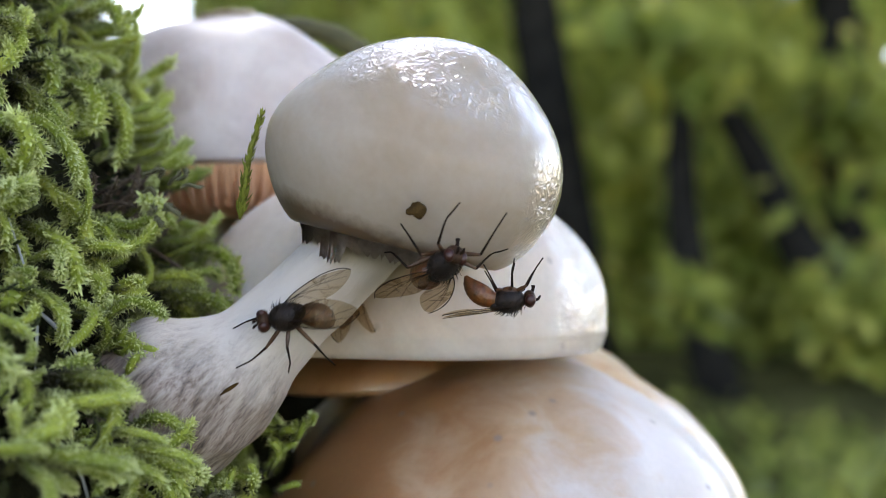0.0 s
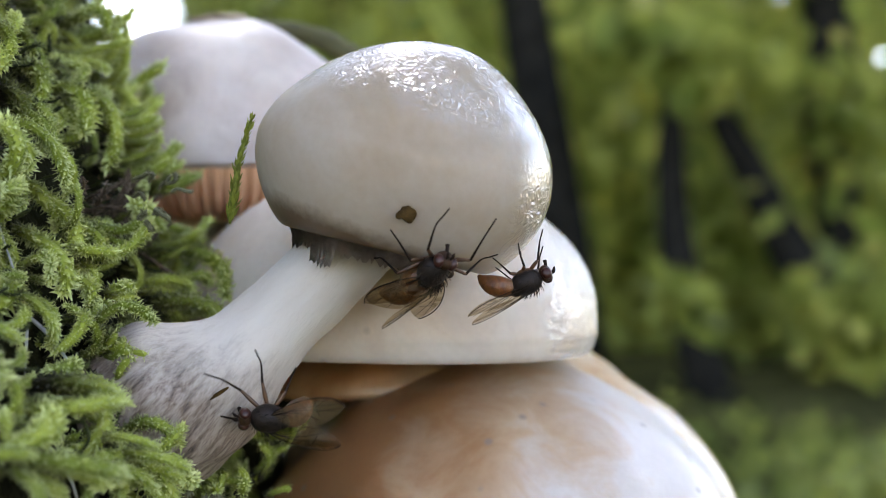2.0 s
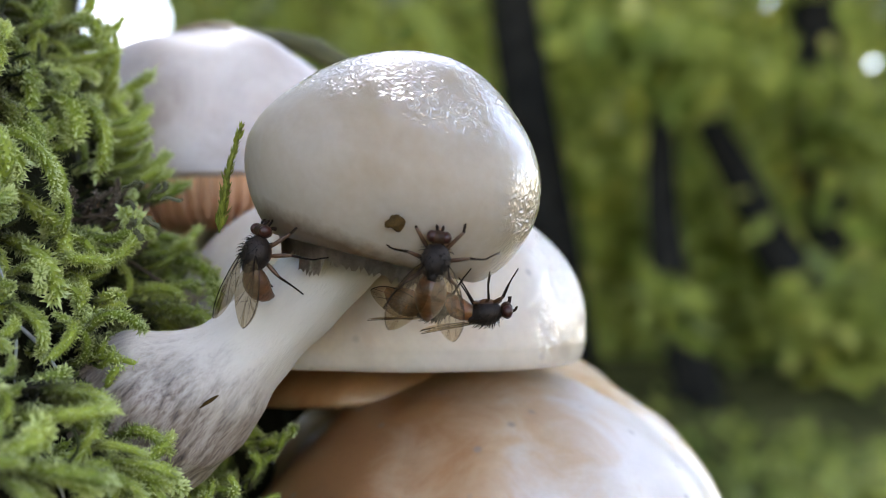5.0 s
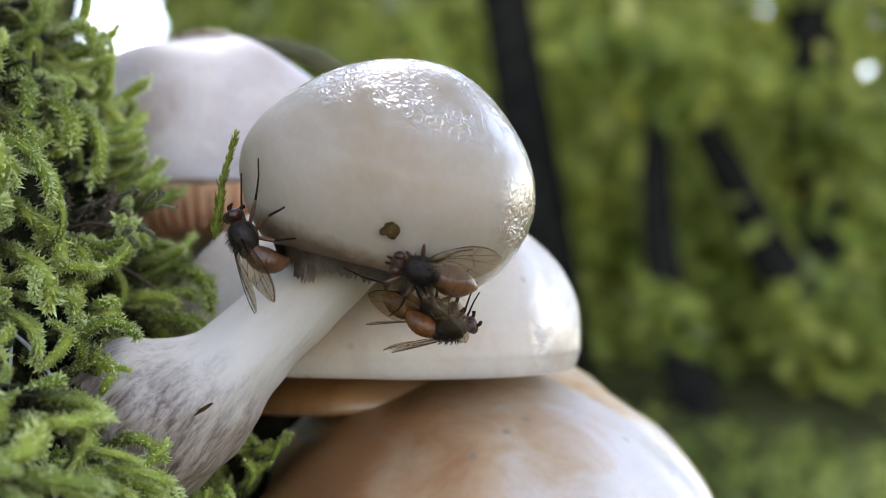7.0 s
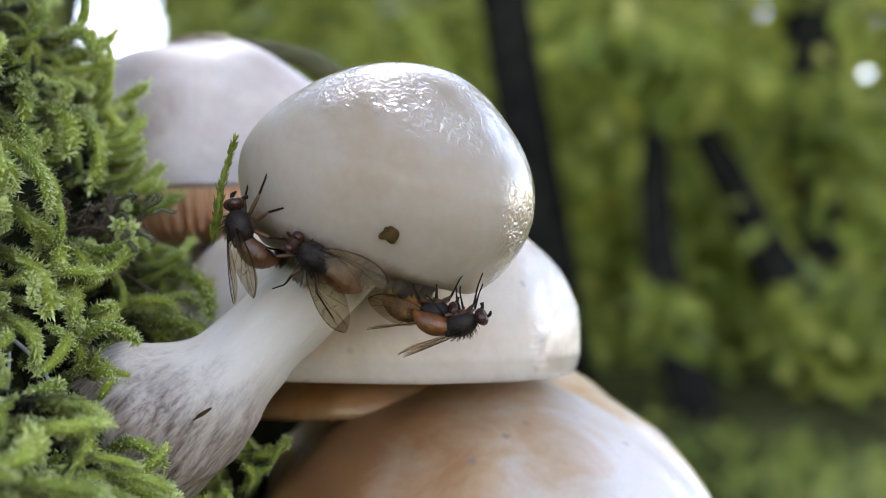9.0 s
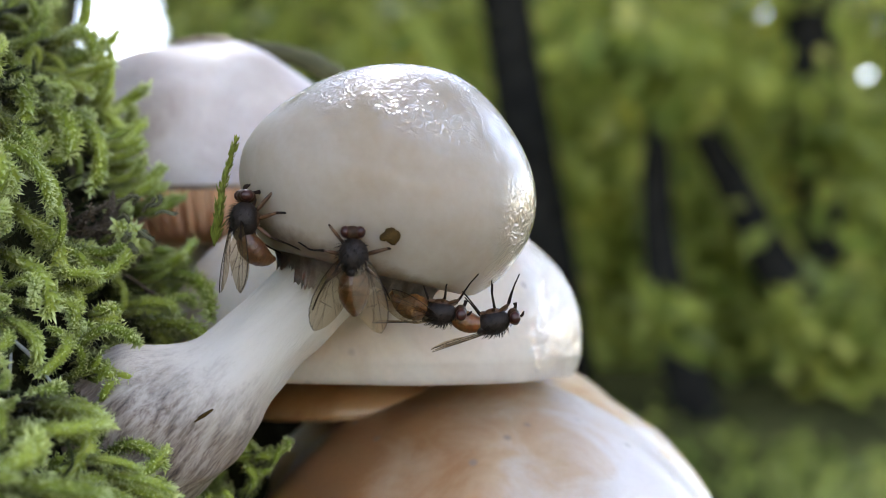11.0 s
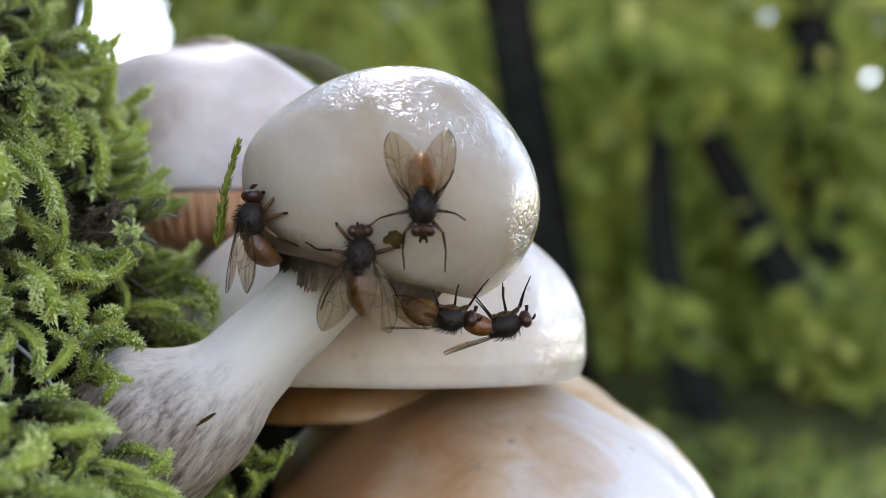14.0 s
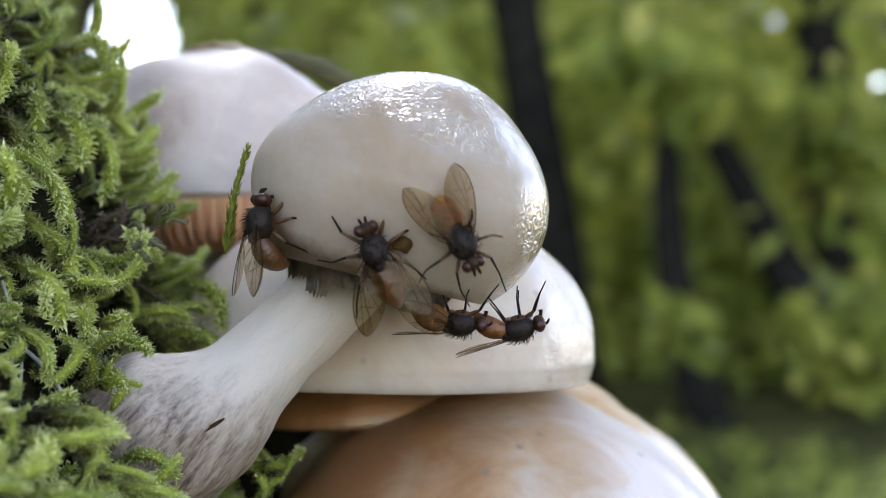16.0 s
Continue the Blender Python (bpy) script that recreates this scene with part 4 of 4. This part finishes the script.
tuft([(-14, 7, -19, (0.4, -0.4, 0.4)), (-16, 2, -20, (0.3, -0.6, 0.3)), (-13.5, 9, -15.5, (0.4, -0.2, 0.7))], (2.5, 4), (0.7, 0.95), MOSS, "small green moss tuft beside the stem's foot", 31)
tuft([(-19, -6.5, -19.5, (0.2, -0.5, 0.5)), (-16.5, -5.5, -20, (0.3, -0.5, 0.4)), (-22.5, -5.5, -18, (0.3, -0.6, 0.5)), (-25, -5, -16, (0.4, -0.6, 0.5))], (2.2, 3.6), (0.5, 0.75), MOSS_PALE, "grey-green dry moss tuft below the stem's foot", 32)
tuft([(-25.5, -4, -13.5, (0.6, -0.6, 0.3)), (-24.5, -4, -10, (0.6, -0.6, 0.3)), (-26, -3, -7, (0.6, -0.5, 0.4)), (-26, -1, -3.5, (0.7, -0.4, 0.4))], (3, 4.5), (0.7, 0.95), MOSS, "green moss tuft against the stem's foot", 33)

tuft([(-21.5, -2, 3.2, (0.7, -0.6, 0.3)), (-21, -1, 4.8, (0.7, -0.5, 0.5))], (1.4, 2.2), (0.35, 0.5), MOSS_PALE, "grey withered moss tips beside brown ones", 34)


def cobweb():
    ob = thing("cobweb", Matrix.Translation(MID), "dusty white cobweb threads stretched over the moss", "cobweb")
    for rows in ([(-30.6, -9, 2.2, 0.085), (-29.2, -9.6, -1.5, 0.102), (-28.4, -9.6, -4.2, 0.136), (-28.6, -9.4, -8.5, 0.085)], [(-28.4, -9.6, -4.2, 0.136), (-26.4, -9, -6.5, 0.153), (-25, -8, -9.5, 0.068)],
                 [(-28.4, -9.6, -4.2, 0.136), (-31, -9.2, -6, 0.153), (-33, -9, -9.5, 0.068)], [(-27.5, -9, -13, 0.085), (-25.6, -9.2, -15.5, 0.136), (-24.6, -9, -19, 0.085)]):
        part("thread", tube(bmesh.new(), spline(rows, 8), 6, 0.5, 1.5), WEB, ob)


cobweb()


def crumb(name, x, y, z, sizes, mat, label, category, seed, turn=0):
    bm = bmesh.new()
    bmesh.ops.create_icosphere(bm, subdivisions=3, radius=1)
    for v in bm.verts:
        v.co *= 1 + 0.55 * noise.noise(v.co * 1.2 + Vector((seed, 0, 0)))
        v.co = Vector([c * s * MM for c, s in zip(v.co, sizes)])
    ob = tagged(part(name, bm, mat, None), label, category)
    ob.matrix_world = Matrix.Translation(at(x, y, z)) @ pose(0, 0, 0, 0, turn, 0)
    return ob


crumb("bark_crumb", -1.85, -10.5, 2.75, (0.62, 0.3, 0.62), CRUMB, "brown crumb of bark stuck to the white cap", "crumb", 2)
crumb("bark_splinter", -15.6, -5.6, -10.2, (0.7, 0.16, 0.13), CRUMB, "thin dark bark splinter on the stem's foot", "splinter", 8, -32)
crumb("scab", -22.6, 42.5, 25.3, (3.2, 2.4, 0.5), SCAB, "tan scab of old skin on the pale cap's crown", "scab", 5)
twig = tagged(part("twig", tube(bmesh.new(), spline([(-39, 76, 27.2, 1.2), (-20.3, 66, 27.9, 1.3), (-9.8, 60, 23.8, 1.3), (4.4, 58, 12, 1.3), (8.7, 60, -2.2, 1.2)], 10), 12, 0.2, 0.3), OLIVE, None), "olive-brown mossy twig behind the caps", "twig")
twig.matrix_world = Matrix.Translation(MID)


def beat(who, spans, wide, high):
    """The wings of a fly beat within spans of seconds, and rest otherwise."""
    for w, side, spread, lift, roll in WINGS[who.name]:
        rest, rows = wing_pose(side, spread, lift, roll), [(0, wing_pose(side, spread, lift, roll))]
        for start, end in spans:
            rows.append((start, rest))
            for k in range(1, round((end - start) * FPS)):
                up = k % 2
                rows.append((start + k / FPS, wing_pose(side, spread + wide * (0.7 + 0.3 * up), lift + high * up, roll)))
            rows.append((end, rest))
        walk(w, rows + [(16, rest)])


def motions():
    beat(feeder, [(6.2, 7.4)], 14, 34)
    beat(visitor, [(12.0, 13.0)], 40, 45)
    walk(walker, [
        (0, sits(-11.3, -6.50, -4.9, (-1, 0, -0.22), (0, -0.85, 0.55))),
        (0.3, sits(-12.04, -6.50, -6.54, (-0.85, 0, -0.55), (0, -1, 0.1))),
        (0.5, sits(-11.18, -6.30, -6.71, (-0.45, 0, -0.87), (0.1, -1, 0))),
        (1, sits(-10.39, -6.00, -10.0, (-0.08, 0, -1), (0.3, -1, 0))),
        (1.5, sits(-10.18, -2.50, -10.99, (-0.3, 0.1, -0.95), (0.85, -0.45, -0.2))),
        (1.8, sits(-11.19, -5.50, -11.98, (-0.8, -0.1, -0.5), (0.4, -0.7, -0.5))),
        (2, sits(-11.91, -6.50, -11.94, (-1, -0.2, 0.05), (0.1, -0.8, -0.5))),
        (2.5, sits(-12.30, -7.80, -10.20, (-0.7, -0.1, 0.7), (0.1, -1, 0))),
        (3, sits(-11.47, -7.40, -8.61, (0.15, 0, 1), (0, -1, 0))),
        (3.5, sits(-11.14, -6.80, -3.74, (0.25, 0, 0.95), (-0.1, -1, 0.1))),
        (4, sits(-11.77, -7.00, -1.81, (0.28, 0, 0.95), (-0.3, -0.9, 0.2))),
        (4.6, sits(-11.76, -7.40, -0.30, (0.35, 0, 0.95), (-0.6, -0.8, 0))),
        (5.6, sits(-12.37, -7.00, 1.65, (0, 0, 1), (-0.85, -0.5, 0))),
        (6.5, sits(-12.56, -7.20, 2.59, (-0.42, 0, 0.9), (-0.84, -0.5, -0.1))),
        (7, sits(-12.46, -7.20, 2.32, (-0.42, 0, 0.9), (-0.84, -0.5, -0.1))),
        (8, sits(-12.23, -7.20, 2.58, (-0.36, 0, 0.93), (-0.84, -0.5, -0.1))),
        (8.5, sits(-12.10, -7.20, 2.65, (-0.3, 0, 0.95), (-0.84, -0.5, -0.1))),
        (9, sits(-12.67, -7.20, 3.37, (-0.2, 0, 0.95), (-0.84, -0.5, -0.1))),
        (10.2, sits(-12.54, -7.20, 3.72, (0, 0, 1), (-0.84, -0.5, -0.1))),
        (11.5, sits(-12.30, -7.20, 4.16, (0.05, 0, 1), (-0.84, -0.5, -0.1))),
        (12.5, sits(-12.17, -7.20, 4.22, (0.05, 0, 1), (-0.84, -0.5, -0.1))),
        (14.5, sits(-12.08, -7.20, 4.18, (0.05, 0, 1), (-0.84, -0.5, -0.1))),
        (16, sits(-12.12, -7.20, 4.31, (0.08, 0, 1), (-0.84, -0.5, -0.1))),
    ])
    walk(feeder, [
        (0, sits(0.00, -9.20, -1.15, (0.5, -0.76, 0.42), (0.1, -0.6, -0.75))),
        (1, sits(-0.06, -9.20, -1.22, (0.5, -0.76, 0.42), (0.1, -0.6, -0.75))),
        (2, sits(-0.01, -9.20, -1.27, (0.5, -0.76, 0.42), (0.1, -0.6, -0.75))),
        (3, sits(0.15, -9.20, -1.19, (0.5, -0.76, 0.42), (0.1, -0.6, -0.75))),
        (4, sits(0.20, -9.20, -1.26, (0.5, -0.76, 0.42), (0.1, -0.6, -0.75))),
        (4.7, sits(0.66, -10.00, -0.50, (0.45, -0.1, 0.85), (0.1, -1, -0.1))),
        (5.5, sits(1.34, -10.50, 0.67, (-0.5, 0, 0.85), (0, -1, 0.1))),
        (6.5, sits(1.43, -10.82, 1.49, (-0.88, 0, 0.38), (0, -1, 0.1))),
        (7, sits(0.32, -9.56, -0.15, (-0.88, 0, 0.3), (0, -1, -0.1))),
        (7.5, sits(-2.58, -9.41, -0.39, (-0.9, 0, 0.32), (0, -0.95, -0.3))),
        (8, sits(-4.78, -9.18, -0.04, (-0.9, 0, 0.35), (0, -0.9, -0.35))),
        (8.5, sits(-6.43, -8.76, 0.83, (-0.85, 0, 0.48), (0, -0.95, -0.2))),
        (9, sits(-7.27, -8.31, 1.18, (-0.78, 0, 0.6), (0, -0.97, -0.15))),
        (10.2, sits(-5.84, -9.38, 1.23, (-0.4, 0, 0.9), (0, -1, 0))),
        (11.5, sits(-3.98, -10.19, 1.29, (0.1, 0, 1), (0, -1, 0.05))),
        (12.5, sits(-3.87, -10.26, 1.31, (0.06, 0, 1), (0, -1, 0.05))),
        (13.5, sits(-3.94, -10.31, 1.40, (0.04, 0, 1), (0, -1, 0.05))),
        (14.5, sits(-4.22, -10.43, 1.63, (-0.1, 0, 1), (0, -1, 0.05))),
        (15.2, sits(-4.11, -10.63, 1.78, (-0.2, 0, 1), (0, -1, 0.05))),
        (16, sits(-3.67, -11.16, 2.14, (-0.38, 0, 0.92), (0, -1, 0.05))),
    ])
    walk(hanger, [
        (0, sits(4.81, -5.00, -3.77, (1, 0, 0.06), (0, -0.14, -1))),
        (1, sits(4.83, -5.00, -3.93, (1, 0, 0.06), (0, -0.14, -1))),
        (1.5, sits(6.93, -5.00, -2.77, (0.9, 0, 0.42), (0.3, -0.35, -0.85))),
        (2, sits(6.87, -5.00, -2.17, (0.92, 0, 0.4), (0.3, -0.35, -0.85))),
        (2.5, sits(6.52, -5.00, -2.59, (0.97, 0, 0.25), (0.1, -0.14, -1))),
        (3, sits(6.55, -5.00, -2.51, (0.98, 0, 0.2), (0.1, -0.14, -1))),
        (4, sits(6.23, -5.00, -2.96, (0.98, 0, 0.15), (0.1, -0.14, -1))),
        (5.2, sits(4.31, -5.50, -3.94, (0.98, 0, 0.1), (0, -0.14, -1))),
        (6.5, sits(2.49, -7.00, -4.38, (0.9, -0.2, 0.2), (0, -0.14, -1))),
        (7, sits(2.44, -7.00, -4.34, (0.9, -0.2, 0.15), (0, -0.14, -1))),
        (8, sits(2.98, -7.00, -4.31, (0.9, -0.15, 0.2), (0, -0.14, -1))),
        (9, sits(3.25, -7.00, -3.66, (0.95, -0.1, 0.3), (0, -0.14, -1))),
        (10.2, sits(4.63, -6.00, -3.52, (0.97, 0, 0.22), (0, -0.14, -1))),
        (11.5, sits(5.95, -5.00, -3.53, (0.97, 0, 0.25), (0.1, -0.14, -1))),
        (12.5, sits(6.06, -5.00, -3.41, (0.97, 0, 0.25), (0.1, -0.14, -1))),
        (14.5, sits(6.26, -5.00, -3.52, (0.97, 0, 0.25), (0.1, -0.14, -1))),
        (16, sits(6.53, -5.00, -3.37, (0.97, 0, 0.22), (0.1, -0.14, -1))),
    ])
    walk(lodger, [
        (0, sits(-8.61, 5.50, -2.70, (-0.35, 0.1, 0.9), (0.75, -0.6, 0.3))),
        (0.5, sits(-8.09, 5.50, -2.49, (-0.25, 0.1, 0.9), (0.75, -0.6, 0.2))),
        (1, sits(-6.37, 5.00, -2.49, (0.2, 0.1, 0.9), (0.75, -0.55, -0.2))),
        (1.5, sits(-1.5, 0.00, -2.0, (0.75, 0, 0.7), (0.65, -0.25, -0.7))),
        (2, sits(-0.3, -3.00, -2.1, (0.8, 0, 0.5), (0.45, -0.25, -0.8))),
        (2.5, sits(-0.62, -4.50, -3.18, (0.9, 0, 0.1), (0, -0.25, -0.95))),
        (3, sits(-0.27, -5.00, -3.57, (0.95, 0, -0.15), (0, -0.14, -1))),
        (4, sits(0.57, -5.00, -3.82, (0.95, 0, -0.15), (0, -0.14, -1))),
        (5.2, sits(0.92, -5.00, -3.32, (0.97, 0, 0), (0, -0.14, -1))),
        (6.5, sits(1.20, -5.50, -2.79, (0.97, 0, 0.05), (0, -0.14, -1))),
        (7, sits(1.15, -5.50, -3.07, (0.97, 0, 0), (0, -0.14, -1))),
        (8, sits(0.62, -5.50, -3.01, (0.97, 0, 0.1), (0, -0.14, -1))),
        (9, sits(1.23, -5.50, -2.84, (0.97, 0, 0.05), (0, -0.14, -1))),
        (10.2, sits(1.55, -5.50, -2.77, (0.97, 0, 0), (0, -0.14, -1))),
        (11.5, sits(1.79, -5.50, -2.83, (0.97, 0, -0.08), (0, -0.14, -1))),
        (12.5, sits(2.19, -5.50, -2.92, (0.97, 0, -0.08), (0, -0.14, -1))),
        (14.5, sits(2.11, -5.50, -2.99, (0.97, 0, -0.05), (0, -0.14, -1))),
        (16, sits(2.22, -5.50, -2.96, (0.97, 0, -0.05), (0, -0.14, -1))),
    ])
    walk(visitor, [
        (0, sits(28.78, -8.00, 37.83, (-1, 0, -0.1), (0, -0.4, 0.9))),
        (9, sits(31.37, -8.00, 40.07, (-1, 0, -0.1), (0, -0.4, 0.9))),
        (12, sits(22.63, -14.00, 21.56, (-1, 0, -0.2), (0, -0.4, 0.9))),
        (12.2, sits(12.91, -20.00, 16.79, (-1, 0, -0.2), (0, -0.4, 0.9))),
        (12.3, sits(3.09, -26.00, 14.64, (-1, 0, -0.3), (0, -0.4, 0.9))),
        (12.4, sits(-4.23, -22.00, 9.1, (-0.15, 0.85, 0.45), (-0.1, -0.45, 0.9))),
        (12.5, sits(-5.06, -22.00, 8.8, (0.05, 0.9, 0.4), (0, -0.4, 0.92))),
        (12.6, sits(-4.5, -20.00, 9.3, (0.1, 0.8, 0.55), (0, -0.55, 0.8))),
        (12.7, sits(2.84, -10.00, 12.80, (-0.3, 0.5, 0.75), (-0.5, -0.6, 0.5))),
        (12.8, sits(2.36, -8.50, 14.09, (-0.5, 0.2, 0.8), (0.5, -0.4, 0.7))),
        (12.9, sits(0.39, -9.00, 14.19, (-0.85, 0.1, 0.4), (0.2, -0.3, 0.9))),
        (13, sits(-0.97, -9.30, 13.83, (-0.95, 0, 0.15), (0.1, -0.3, 0.95))),
        (13.1, sits(-2.14, -9.30, 13.60, (-1, -0.05, 0), (0, -0.35, 0.95))),
        (13.3, sits(-2.36, -9.60, 13.27, (-1, -0.1, -0.15), (0, -0.4, 0.9))),
        (13.4, sits(-2.44, -10.25, 11.93, (-0.85, -0.3, -0.45), (-0.1, -0.7, 0.7))),
        (13.6, sits(-2.24, -11.78, 9.89, (-0.45, -0.25, -0.85), (-0.1, -0.9, 0.35))),
        (13.7, sits(-2.15, -11.44, 10.35, (-0.4, -0.25, -0.88), (-0.1, -0.9, 0.35))),
        (13.8, sits(-1.72, -12.67, 8.42, (-0.05, -0.2, -1), (0, -1, 0.2))),
        (13.9, sits(-0.18, -12.86, 5.34, (0, -0.1, -1), (0, -1, 0.1))),
        (14, sits(0.18, -12.73, 4.81, (0.02, -0.1, -1), (0, -1, 0.1))),
        (14.5, sits(-0.28, -12.71, 4.33, (-0.05, -0.05, -1), (0, -1, 0.1))),
        (15, sits(-0.14, -12.67, 4.14, (0, -0.05, -1), (0, -1, 0.05))),
        (15.3, sits(1.59, -12.38, 4.58, (0.35, -0.05, -0.93), (0.1, -1, 0.05))),
        (15.6, sits(1.59, -12.49, 5.13, (0.55, -0.05, -0.85), (0.1, -1, 0.05))),
        (16, sits(2.27, -11.49, 2.77, (0.45, -0.05, -0.9), (0.1, -1, 0.05))),
    ])


motions()
